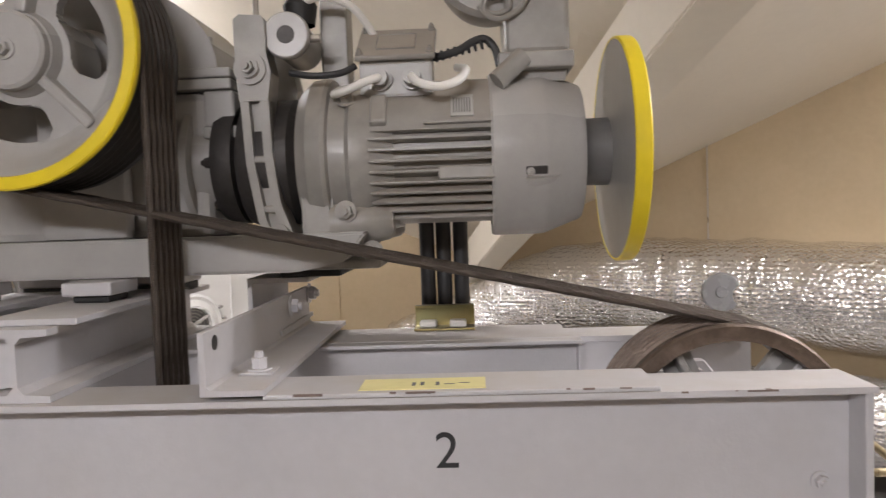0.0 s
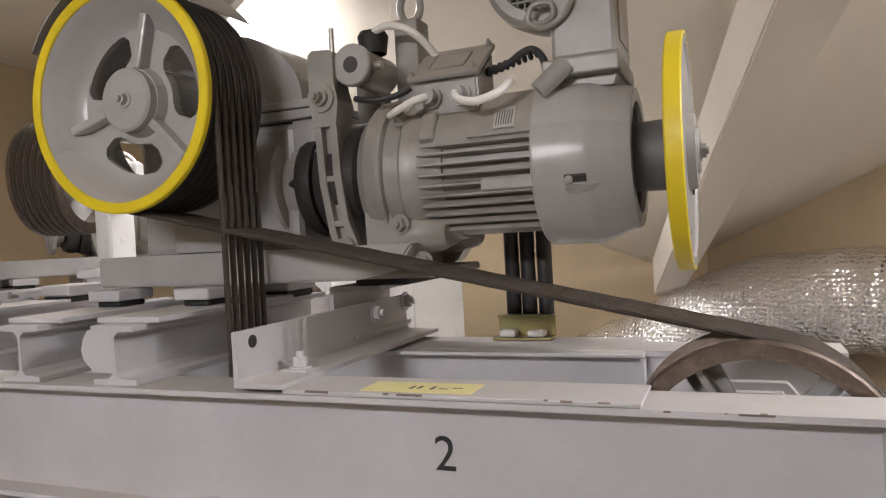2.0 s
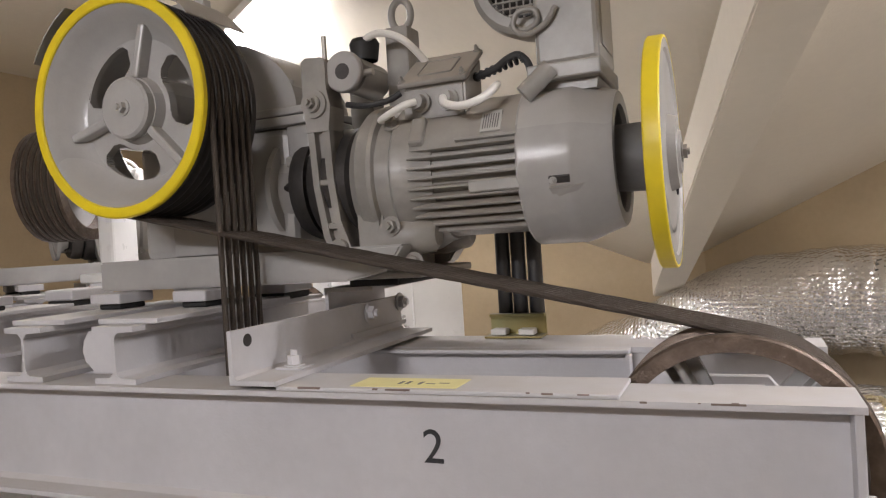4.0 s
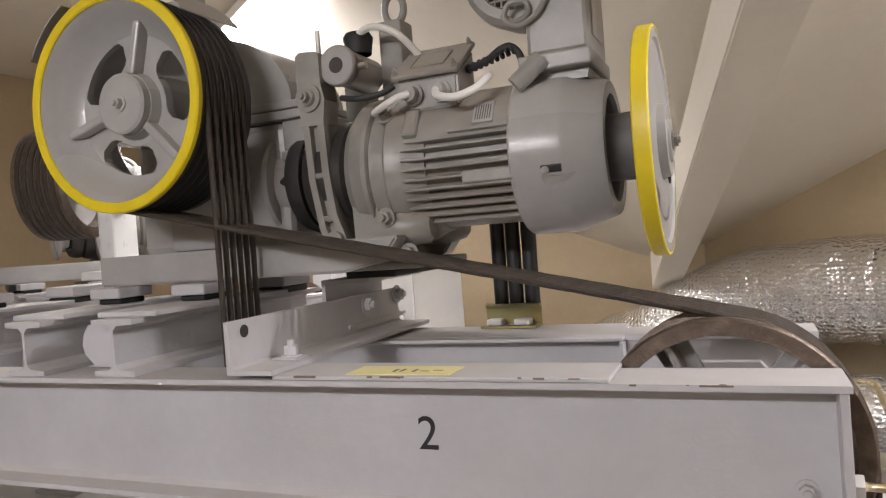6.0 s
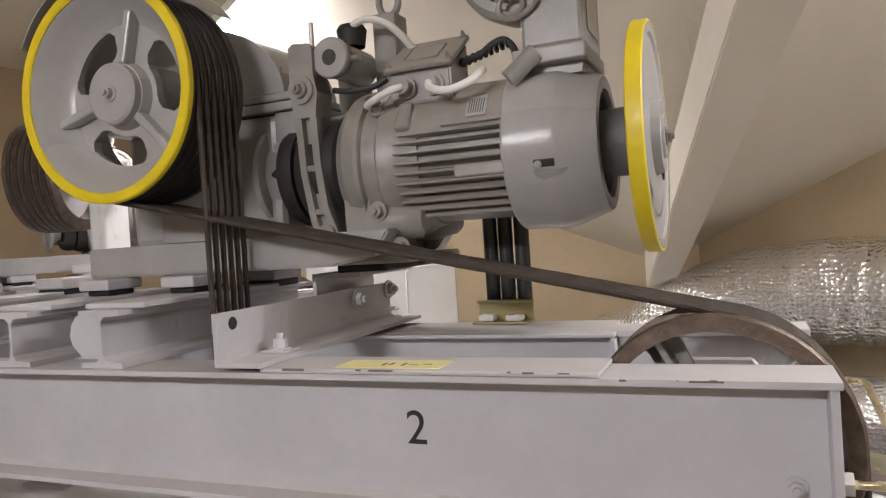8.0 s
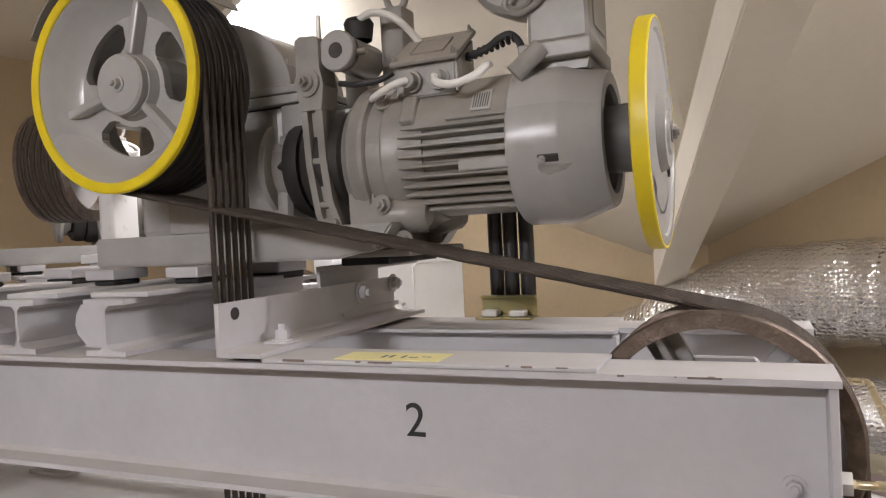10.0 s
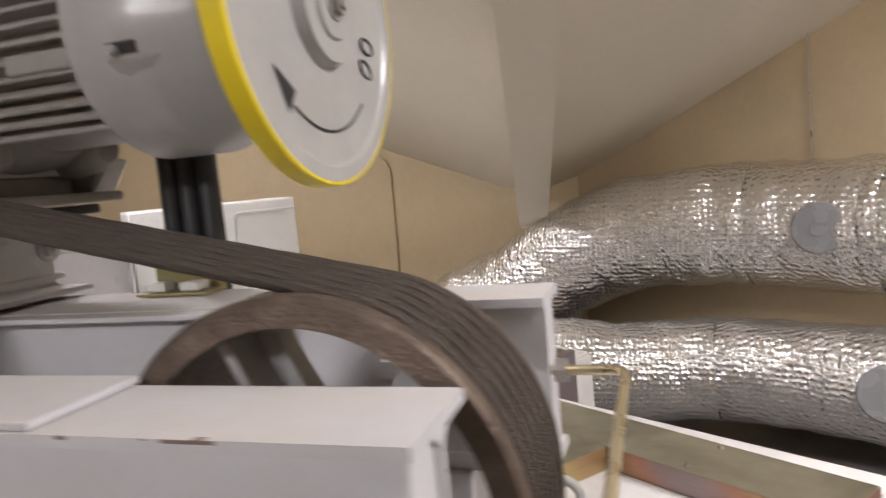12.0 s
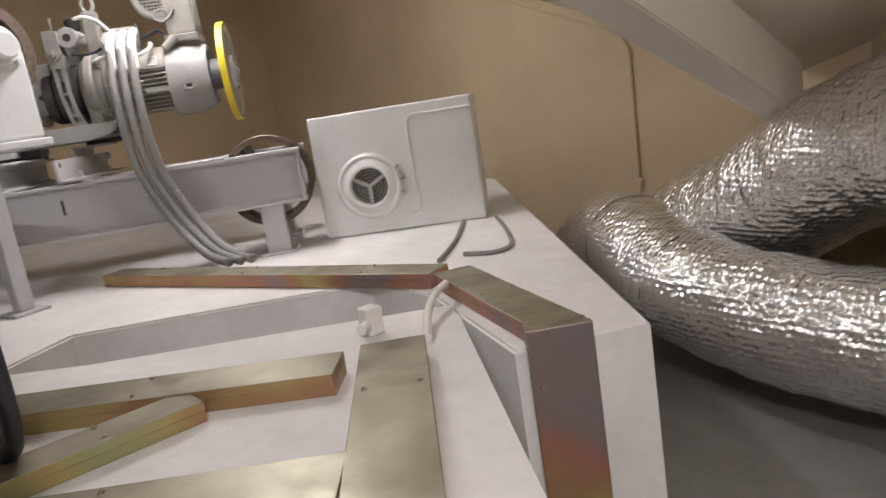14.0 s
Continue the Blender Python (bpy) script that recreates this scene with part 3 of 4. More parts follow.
part("magnet_core", b, DARK, mach, "dark disc at the middle of the brake magnet")
b = bmn()
lathe(b, (-0.315, 1.4285, 1.535), (0, 1, 0), [(-0.004, 0.018), (-0.004, 0.043), (0.0, 0.046), (0.001, 0.046)], 32)
part("magnet_flange", b, GREYLT, mach, smooth=35)
b = bmn()
lathe(b, (-0.305, 1.52, 1.575), (0, 0, 1), [(0, 0.03), (0.04, 0.036), (0.05, 0.03), (0.05, 0)], 20)
part("magnet_cap", b, RUBBER, mach, "black rubber cap", smooth=35)
b = bmn()
rod(b, (-0.385, 1.47, 1.55), (-0.385, 1.47, 1.635), 0.006, 8)
rod(b, (-0.42, 1.45, 1.53), (-0.25, 1.45, 1.53), 0.008, 10)
part("spring_rod", b, BARE, mach)
# motor bell and feet
b = bmn()
lathe(b, (0.022, AY, AZ), (1, 0, 0), [(-0.325, 0.10), (-0.325, 0.15), (-0.30, 0.172), (-0.27, 0.176), (-0.262, 0.172), (-0.258, 0.160), (-0.225, 0.158), (-0.215, 0.170), (-0.185, 0.168), (-0.155, 0.152), (-0.13, 0.146), (-0.13, 0)], 64)
part("motor_flange", b, GREY, mach, smooth=30)
b = bmn()
prism(b, [(1.415, 1.066), (1.695, 1.066), (1.700, 1.20), (1.690, 1.29), (1.420, 1.29), (1.410, 1.20)], -0.296, -0.232, 0)
bmesh.ops.bevel(b, geom=list(b.edges), offset=0.008, segments=3, affect="EDGES")
part("motor_foot", b, GREY, mach, smooth=35)
b = bmn()
box(b, (-0.31, 1.40, 1.066), (-0.14, 1.71, 1.084), 0.006)
part("foot_plate", b, GREY, mach)
for y in (1.45, 1.66):
    b = bmn()
    lathe(b, (-0.24, y, 1.155), (1, 0, 0), [(0, 0), (0, 0.046), (0.055, 0.046), (0.115, 0.034), (0.125, 0.024), (0.125, 0)], 28)
    part("flange_lug", b, GREY, mach, smooth=35)
for x, z in ((-0.205, 1.180), (-0.155, 1.10)):
    hexbolt(mach, (x, 1.402, z), (0, -1, 0), 0.015, 0.014, GREY)
hexbolt(mach, (-0.20, 1.43, 1.40), (0, -0.7, 0.7), 0.014, 0.014, GREY)
# motor barrel with cooling fins
b = bmn()
lathe(b, (0, AY, AZ), (1, 0, 0), [(-0.135, 0), (-0.135, 0.140), (0.10, 0.140), (0.10, 0)], 64)
part("motor_barrel", b, GREY, mach, smooth=30)
finb = bmn()
box(finb, (-0.155, -0.0028, 0.138), (0.088, 0.0028, 0.167), 0.0015)
finm = bpy.data.meshes.new("cooling_fin")
finb.to_mesh(finm)
finb.free()
finm.materials.append(GREY)
for sgn in (1, -1):
    for i in range(9):
        a = sgn * radians(80 + 7.6 * i)
        f = new("cooling_fin", finm)
        f.parent = mach
        f.matrix_local = Matrix.Translation((0, AY, AZ)) @ Matrix.Rotation(a, 4, "X")
b = bmn()
box(b, (-0.02, 1.392, 1.235), (0.10, 1.43, 1.262), 0.004)
part("fin_pad", b, GREY, mach)
b = bmn()
arc_in = [(AY + 0.146 * math.sin(radians(a)), AZ + 0.146 * math.cos(radians(a))) for a in range(-74, 75, 4)]
arc_out = [(AY + 0.162 * math.sin(radians(a)), AZ + 0.162 * math.cos(radians(a))) for a in range(74, -75, -4)]
prism(b, arc_in + arc_out, -0.152, 0.086, 0)
part("motor_shell", b, GREY, mach, smooth=30)
for sgn in (1, -1):
    b = bmn()
    box(b, (-0.045, -0.003, 0.15), (0.088, 0.003, 0.171), 0.0015, Matrix.Translation((0, AY, AZ)) @ Matrix.Rotation(sgn * radians(70), 4, "X"))
    part("cooling_fin", b, GREY, mach)
b = bmn()
box(b, (-0.152, -0.035, 0.150), (-0.118, 0.035, 0.172), 0.006, Matrix.Translation((0, AY, AZ)) @ Matrix.Rotation(radians(58), 4, "X"))
part("shell_pad", b, GREY, mach)
PLATE = Matrix.Translation((0, AY, AZ)) @ Matrix.Rotation(radians(56), 4, "X")
b = bmn()
box(b, (0.008, -0.027, 0.158), (0.052, 0.027, 0.1645), 0.001, PLATE)
part("name_plate", b, PAPER, mach, "grey metal rating plate with worn print")
for i in range(7):
    b = bmn()
    box(b, (0.013 + i * 0.0052, -0.020, 0.1646), (0.0152 + i * 0.0052, 0.018, 0.1651), 0, PLATE)
    part("plate_line", b, SHADOWIRON, mach)
# terminal box
b = bmn()
prism(b, [(1.432, 1.405), (1.545, 1.43), (1.545, 1.548), (1.432, 1.474)], -0.172, -0.028, 0)
bmesh.ops.bevel(b, geom=list(b.edges), offset=0.005, segments=2, affect="EDGES")
part("terminal_box", b, GREY, mach)
LIDM = Matrix.Translation((0, 1.424, 1.4735)) @ Matrix.Rotation(math.atan2(0.074, 0.113), 4, "X")
b = bmn()
box(b, (-0.180, 0, 0), (-0.020, 0.148, 0.012), 0.004, LIDM)
lid = part("terminal_lid", b, GREY, mach)
b = bmn()
box(b, (-0.140, 0.03, 0.0115), (-0.060, 0.11, 0.0145), 0.004, LIDM)
part("lid_relief", b, GREY, mach)
for x, y in ((-0.170, 0.012), (-0.030, 0.012), (-0.170, 0.136), (-0.030, 0.136)):
    hexbolt(mach, LIDM @ Vector((x, y, 0.012)), LIDM.to_3x3() @ Vector((0, 0, 1)), 0.0055, 0.007, GREY, "lid_screw")
for x, r in ((-0.130, 0.024), (-0.066, 0.024)):
    b = bmn()
    lathe(b, (x, 1.434, 1.440), (0, -1, 0), [(0, 0), (0, r), (0.012, r), (0.012, r * 0.75), (0.035, r * 0.7), (0.035, 0)], 20)
    part("cable_gland", b, GREY, mach, smooth=35)
b = bmn()
tube(b, smooth_path([(-0.130, 1.40, 1.438), (-0.150, 1.378, 1.428), (-0.195, 1.385, 1.412), (-0.222, 1.42, 1.412), (-0.212, 1.46, 1.428), (-0.17, 1.50, 1.44)]), 0.0078, 12)
part("supply_hose", b, WHITE, mach, "white flexible cable hose")
b = bmn()
tube(b, smooth_path([(-0.066, 1.40, 1.438), (-0.05, 1.372, 1.420), (-0.012, 1.366, 1.410), (0.026, 1.385, 1.424), (0.040, 1.43, 1.452), (0.022, 1.50, 1.470)]), 0.0085, 12)
part("supply_hose", b, WHITE, mach, "white flexible cable hose")
b = bmn()
tube(b, smooth_path([(-0.30, 1.50, 1.615), (-0.25, 1.49, 1.625), (-0.19, 1.49, 1.60), (-0.150, 1.53, 1.545), (-0.145, 1.56, 1.50)]), 0.0085, 10)
part("magnet_cable", b, WHITE, mach, "white plastic cable")
b = bmn()
tube(b, smooth_path([(-0.31, 1.43, 1.46), (-0.26, 1.42, 1.45), (-0.21, 1.43, 1.455), (-0.18, 1.44, 1.47)]), 0.007, 10)
part("magnet_lead", b, CABLE, mach, "black cable")
# lifting block and ring
b = bmn()
box(b, (-0.275, 1.57, 1.42), (-0.215, 1.64, 1.66), 0.004)
part("lifting_post", b, GREY, mach)
b = bmn()
ring = [(-0.245 + 0.026 * math.sin(a), 1.605, 1.695 - 0.036 * math.cos(a)) for a in [2 * math.pi * i / 28 for i in range(29)]]
tube(b, ring, 0.009, 10)
part("lifting_ring", b, GREY, mach, smooth=40)
# fan cowl, hub and flywheel
b = bmn()
lathe(b, (0, AY, AZ), (1, 0, 0), [(0.085, 0.150), (0.085, 0.168), (0.09, 0.171), (0.188, 0.171), (0.198, 0.169), (0.258, 0.146), (0.266, 0.144), (0.272, 0.140), (0.272, 0.114), (0.262, 0.112), (0.225, 0.125)], 72)
part("fan_cowl", b, GREYLT, mach, smooth=24)
# solid dark drum fills the cowl in place of its shaded inside
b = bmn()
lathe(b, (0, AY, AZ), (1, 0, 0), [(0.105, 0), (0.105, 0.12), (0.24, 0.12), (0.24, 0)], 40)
part("cowl_shade_drum", b, SHADOWIRON, mach, "dark drum in place of the shaded fan chamber", smooth=30)
for turn in (0, 120, 240):
    LUG = Matrix.Translation((0, AY, AZ)) @ Matrix.Rotation(radians(112 + turn), 4, "X")
    b = bmn()
    rim = [(0.150, -0.010, 0.168), (0.150, 0.012, 0.183), (0.186, 0.010, 0.181), (0.222, 0.012, 0.160), (0.214, -0.030, 0.154), (0.178, -0.038, 0.160), (0.150, -0.030, 0.164)]
    outer = [b.verts.new(LUG @ Vector((x, y, z))) for x, y, z in rim]
    inner = [b.verts.new(LUG @ Vector((x, y, 0.145))) for x, y, z in rim]
    for k in range(7):
        b.faces.new((outer[k], outer[(k + 1) % 7], inner[(k + 1) % 7], inner[k]))
    b.faces.new((outer[0], outer[1], outer[2]))
    b.faces.new((outer[2], outer[3], outer[4]))
    b.faces.new((outer[0], outer[2], outer[4], outer[5], outer[6]))
    bmesh.ops.recalc_face_normals(b, faces=b.faces)
    bmesh.ops.bevel(b, geom=list(b.edges), offset=0.003, segments=2, affect="EDGES")
    part("cowl_lug", b, GREYLT, mach, smooth=40)
    # nearly flush dark block gives the slot its shade by colour
    b = bmn()
    box(b, (0.150, 0.014, 0.160), (0.192, 0.030, 0.1716), 0.002, LUG)
    part("slot_shade_block", b, DARK, mach, "dark block painted as a shaded recess")
    hexbolt(mach, LUG @ Vector((0.159, 0.021, 0.1716)), LUG.to_3x3() @ Vector((0, 0, 1)), 0.0055, 0.004, PAPER)
b = bmn()
lathe(b, (0, AY, AZ), (1, 0, 0), [(0.24, 0), (0.24, 0.070), (0.335, 0.072), (0.335, 0)], 40)
part("shaft_hub", b, SHADOWIRON, mach, smooth=30)
b = bmn()
lathe(b, (0, AY - 0.02, AZ), (1, 0, 0), [(0.335, 0), (0.335, 0.10), (0.342, 0.227), (0.372, 0.227), (0.372, 0.208), (0.367, 0.203), (0.363, 0.12), (0.367, 0.085), (0.367, 0)], 96)
fly = part("flywheel", b, GREYLT, mach, "grey flywheel disc with yellow rim", smooth=30)
b = bmn()
lathe(b, (0, (AY - 0.02), AZ), (1, 0, 0), [(0.342, 0.2272), (0.341, 0.230), (0.344, 0.233), (0.370, 0.233), (0.3725, 0.231), (0.3725, 0.2272)], 96)
part("rim", b, YELLOW, fly, "yellow painted rim", smooth=30)
b = bmn()
lathe(b, (0, (AY - 0.02), AZ), (1, 0, 0), [(0.3672, 0), (0.3672, 0.078), (0.384, 0.072), (0.384, 0.045), (0.389, 0.042), (0.389, 0)], 40)
part("hub_cap", b, GREYLT, fly, smooth=30)
hexbolt(fly, (0.389, (AY - 0.02), AZ), (1, 0, 0), 0.014, 0.008, GREY)
b = bmn()
FX = 0.3664
arc = [(radians(a), 0.160) for a in range(-125, -44, 3)]
for (a0, r0), (a1, r1) in zip(arc, arc[1:]):
    w0, w1 = 0.002, 0.002
    q = [(FX, (AY - 0.02) + (r0 - w0) * math.cos(a0), AZ + (r0 - w0) * math.sin(a0)), (FX, (AY - 0.02) + (r0 + w0) * math.cos(a0), AZ + (r0 + w0) * math.sin(a0)),
         (FX, (AY - 0.02) + (r1 + w1) * math.cos(a1), AZ + (r1 + w1) * math.sin(a1)), (FX, (AY - 0.02) + (r1 - w1) * math.cos(a1), AZ + (r1 - w1) * math.sin(a1))]
    bm_v = [b.verts.new(p) for p in q]
    b.faces.new(bm_v)
ta = radians(-127)
tip = radians(-148)
q = [(FX, (AY - 0.02) + 0.142 * math.cos(ta), AZ + 0.142 * math.sin(ta)), (FX, (AY - 0.02) + 0.178 * math.cos(ta), AZ + 0.178 * math.sin(ta)), (FX, (AY - 0.02) + 0.158 * math.cos(tip), AZ + 0.158 * math.sin(tip))]
b.faces.new([b.verts.new(p) for p in q])
part("arrow_mark", b, INK, fly, "black painted rotation arrow")
for aa in (-12, -26):
    b = bmn()
    c = Vector((FX, (AY - 0.02) + 0.150 * math.cos(radians(aa)), AZ + 0.150 * math.sin(radians(aa))))
    tube(b, [c + Vector((0, 0.020 * math.cos(t) * math.cos(radians(aa)) - 0.011 * math.sin(t) * math.sin(radians(aa)), 0.020 * math.cos(t) * math.sin(radians(aa)) + 0.011 * math.sin(t) * math.cos(radians(aa)))) for t in [2 * math.pi * k / 18 for k in range(19)]], 0.0018, 6)
    part("letter_bar", b, INK, fly)
# forced ventilation blower on the cowl
b = bmn()
box(b, (0.105, 1.44, 1.452), (0.255, 1.66, 1.485), 0.004)
prism(b, [(0.12, 1.43), (0.24, 1.43), (0.245, 1.455), (0.115, 1.455)], 1.47, 1.64, 1)
part("blower_seat", b, GREY, mach)
b = bmn()
box(b, (0.12, 1.46, 1.4852), (0.25, 1.65, 1.80), 0.01)
part("blower_box", b, GREY, mach)
b = bmn()
box(b, (0.2503, 1.50, 1.52), (0.2525, 1.62, 1.68), 0.001)
part("blower_plate", b, PAPER, mach, "pale rating plate")
b = bmn()
lathe(b, (0.095, 1.555, 1.682), (0, -1, 0), [(-0.06, 0.105), (0.03, 0.118), (0.06, 0.116), (0.07, 0.104), (0.07, 0.084), (0.055, 0.080)], 40)
part("blower_motor", b, GREY, mach, smooth=35)
# dark disc behind the guard wires stands in for the throat's shade
b = bmn()
lathe(b, (0.095, 1.555, 1.682), (0, -1, 0), [(0.05, 0), (0.05, 0.082), (0.052, 0.082)], 32)
part("throat_shade_disc", b, DARK, mach)
for i in range(11):
    w = -0.075 + 0.015 * i
    h = math.sqrt(max(0.0, 0.082 ** 2 - w ** 2))
    b = bmn()
    rod(b, (0.095 + w, 1.487, 1.682 - h), (0.095 + w, 1.487, 1.682 + h), 0.0022, 6)
    part("guard_wire", b, GREY, mach)
    b = bmn()
    rod(b, (0.095 - h, 1.485, 1.682 + w), (0.095 + h, 1.485, 1.682 + w), 0.0022, 6)
    part("guard_wire", b, GREY, mach)
b = bmn()
tube(b, smooth_path([(0.07, 1.47, 1.585), (0.10, 1.462, 1.565), (0.13, 1.455, 1.575), (0.125, 1.45, 1.60), (0.09, 1.452, 1.60), (0.08, 1.455, 1.57), (0.11, 1.45, 1.552), (0.15, 1.45, 1.57), (0.17, 1.452, 1.60)], 8), 0.006, 10)
part("blower_lead", b, GREY, mach)
b = bmn()
tube(b, smooth_path([(-0.032, 1.50, 1.492), (0.0, 1.485, 1.494), (0.03, 1.48, 1.502), (0.055, 1.475, 1.515), (0.08, 1.475, 1.52), (0.10, 1.475, 1.50), (0.108, 1.47, 1.465)], 8), 0.008, 10)
for k in range(9):
    lathe(b, (-0.024 + 0.0135 * k, 1.4955 - 0.0024 * k, 1.4915 + 0.0026 * k), (1, -0.15, 0.18), [(0, 0.007), (0.001, 0.0108), (0.005, 0.0108), (0.006, 0.007)], 10)
part("armoured_cable", b, CABLE, mach, "black corrugated cable")
b = bmn()
rod(b, (0.10, 1.425, 1.425), (0.155, 1.44, 1.475), 0.02, 18)
part("drain_pipe", b, GREY, mach, smooth=35)

mach.matrix_world = SHIFT

# traction sheave
shv = thing("traction_sheave", "grey cast traction sheave with yellow front rim and dark rope grooves", "sheave wheel", "rope wheels")
rows_y = [1.269 + 0.0232 * i for i in range(6)]
prof = [(1.2505, SR - 0.010), (1.2525, SR - 0.002)]
for y in rows_y:
    prof += [(y - 0.0105, SR - 0.002), (y - 0.007, SR - 0.012), (y, SR - 0.016), (y + 0.007, SR - 0.012), (y + 0.0105, SR - 0.002)]
prof += [(1.412, SR - 0.002), (1.412, SR - 0.035), (1.30, SR - 0.035)]
b = bmn()
lathe(b, (SX, 0, SZ), (0, 1, 0), prof, 96, closed=True)
part("grooved_rim", b, DARK, shv, "black greased grooved rim", smooth=30)
b = bmn()
lathe(b, (SX, 0, SZ), (0, 1, 0), [(1.249, SR), (1.238, SR), (1.235, SR - 0.003), (1.235, SR - 0.021), (1.238, SR - 0.024), (1.249, SR - 0.024)], 168, closed=True)
part("rim_ring", b, YELLOW, shv, "yellow painted ring", smooth=30)
b = bmn()
lathe(b, (SX, 0, SZ), (0, 1, 0), [(1.2405, SR - 0.0245), (1.246, SR - 0.030), (1.262, SR - 0.040), (1.288, SR - 0.058), (1.304, SR - 0.074), (1.311, SR - 0.088), (1.325, SR - 0.088), (1.330, SR - 0.045), (1.43, SR - 0.042), (1.43, SR - 0.030)], 96)
part("inner_rim", b, GREYLT, shv, smooth=35)


def holed_disc(bm, r0, r1, y0, y1, n, h0, h1, frac, turn):
    """A disc between two radii with n rounded openings through it."""
    seg, rad = 264, 34
    def open_at(i, j):
        a = (2 * math.pi * (i + 0.5) / seg + turn) % (2 * math.pi / n)
        a = (a / (2 * math.pi / n) - 0.5) / (frac / 2)
        r = (r0 + (r1 - r0) * (j + 0.5) / rad)
        v = ((r - (h0 + h1) / 2) / ((h1 - h0) / 2))
        return abs(a) ** 3 + abs(v) ** 3 < 1
    vf = [[bm.verts.new((SX + (r0 + (r1 - r0) * j / rad) * math.cos(2 * math.pi * i / seg), y0, SZ + (r0 + (r1 - r0) * j / rad) * math.sin(2 * math.pi * i / seg))) for j in range(rad + 1)] for i in range(seg)]
    fs = []
    for i in range(seg):
        for j in range(rad):
            if not open_at(i, j):
                fs.append(bm.faces.new((vf[i][j], vf[(i + 1) % seg][j], vf[(i + 1) % seg][j + 1], vf[i][j + 1])))
    for v in [v for v in bm.verts if not v.link_faces]:
        bm.verts.remove(v)
    ex = bmesh.ops.extrude_face_region(bm, geom=fs)
    bmesh.ops.translate(bm, vec=(0, y1 - y0, 0), verts=[g for g in ex["geom"] if isinstance(g, bmesh.types.BMVert)])
    bmesh.ops.recalc_face_normals(bm, faces=bm.faces)


b = bmn()
holed_disc(b, 0.05, SR - 0.072, 1.309, 1.330, 3, 0.088, 0.164, 0.60, radians(45))
part("wheel_web", b, GREYLT, shv)
b = bmn()
lathe(b, (SX, 0, SZ), (0, 1, 0), [(1.262, 0), (1.262, 0.062), (1.267, 0.068), (1.285, 0.068), (1.285, 0.071), (1.33, 0.082), (1.43, 0.082), (1.43, 0)], 56)
part("hub", b, GREYLT, shv, smooth=30)
hexbolt(shv, (SX, 1.262, SZ), (0, -1, 0), 0.013, 0.012, GREYLT)
for i in range(3):
    a = radians(75 + 120 * i)
    b = bmn()
    box(b, (0.07, -0.022, -0.010), (0.188, 0.02, 0.010), 0.005, Matrix.Translation((SX, 1.300, SZ)) @ Matrix.Rotation(-a, 4, "Y"))
    part("spoke_rib", b, GREYLT, shv)
b = bmn()
lathe(b, (SX, 0, SZ), (0, 1, 0), [(1.42, 0), (1.42, 0.04), (1.56, 0.04), (1.56, 0)], 32)
part("axle", b, GREYLT, shv, smooth=30)
# sheet guards above the sheave
guard = thing("rope_guard", "light grey bent sheet guard over the traction sheave", "guard")
for a0, a1 in ((38, 82), (118, 152)):
    b = bmn()
    pts = [(SX + 0.268 * math.cos(radians(a)), SZ + 0.268 * math.sin(radians(a))) for a in range(a0, a1 + 1, 4)]
    pts2 = [(SX + 0.271 * math.cos(radians(a)), SZ + 0.271 * math.sin(radians(a))) for a in range(a1, a0 - 1, -4)]
    prism(b, pts + pts2, 1.238, 1.43, 1)
    part("guard_sheet", b, GREYLT, guard)
b = bmn()
box(b, (SX - 0.09, 1.44, 1.72), (SX + 0.09, 1.468, 1.755), 0.004)
part("guard_bracket", b, GREYLT, guard)

# ---------------------------------------------------------------- deflector pulley
DX, DZ, DR = 0.470, 0.764, 0.207
pul = thing("deflector_pulley", "brown worn steel deflector pulley with spokes between the rails", "pulley wheel", "rope wheels")
prof = [(1.240, DR - 0.028), (1.240, DR - 0.004), (1.244, DR), (1.258, DR)]
for y in rows_y:
    prof += [(y - 0.0105, DR), (y - 0.008, DR - 0.010), (y, DR - 0.014), (y + 0.008, DR - 0.010), (y + 0.0105, DR)]
prof += [(1.400, DR), (1.403, DR - 0.004), (1.403, DR - 0.028)]
b = bmn()
lathe(b, (DX, 0, DZ), (0, 1, 0), prof, 96, closed=True)
part("grooved_rim", b, RUST, pul, smooth=30)
b = bmn()
lathe(b, (DX, 0, DZ), (0, 1, 0), [(1.27, 0.0), (1.27, 0.05), (1.40, 0.05), (1.40, 0.0)], 40)
part("hub", b, SHADOWIRON, pul, smooth=30)
for i in range(5):
    a = radians(118 + 72 * i)
    b = bmn()
    pr = [(0.045, -0.022), (DR - 0.027, -0.030), (DR - 0.027, 0.030), (0.045, 0.022)]
    mm = Matrix.Translation((DX, 1.325, DZ)) @ Matrix.Rotation(-a, 4, "Y")
    bb = bmn()
    prism(bb, pr, -0.008, 0.008, 1)
    box(bb, (0.045, -0.055, -0.006), (DR - 0.027, 0.055, 0.006), 0.003)
    bmesh.ops.transform(bb, matrix=mm, verts=bb.verts)
    part("spoke", bb, GREYLT, pul)
    b.free()
b = bmn()
lathe(b, (DX, 0, DZ), (0, 1, 0), [(1.18, 0), (1.18, 0.038), (1.59, 0.038), (1.59, 0)], 32)
part("axle", b, RUST, pul, "bare brown steel axle", smooth=30)
for y0, y1 in ((1.175, 1.190), (1.600, 1.5978)):
    b = bmn()
    prism(b, [(DX - 0.09, 0.69), (DX + 0.09, 0.69), (DX + 0.13, 0.72), (DX + 0.13, 0.75), (DX + 0.06, 0.84), (DX - 0.07, 0.84), (DX - 0.09, 0.82)], y0 - 0.018 if y0 > 1.5 else y0, y1, 1)
    bmesh.ops.bevel(b, geom=list(b.edges), offset=0.003, segments=1, affect="EDGES")
    part("bearing_plate", b, STEEL, pul)
b = bmn()
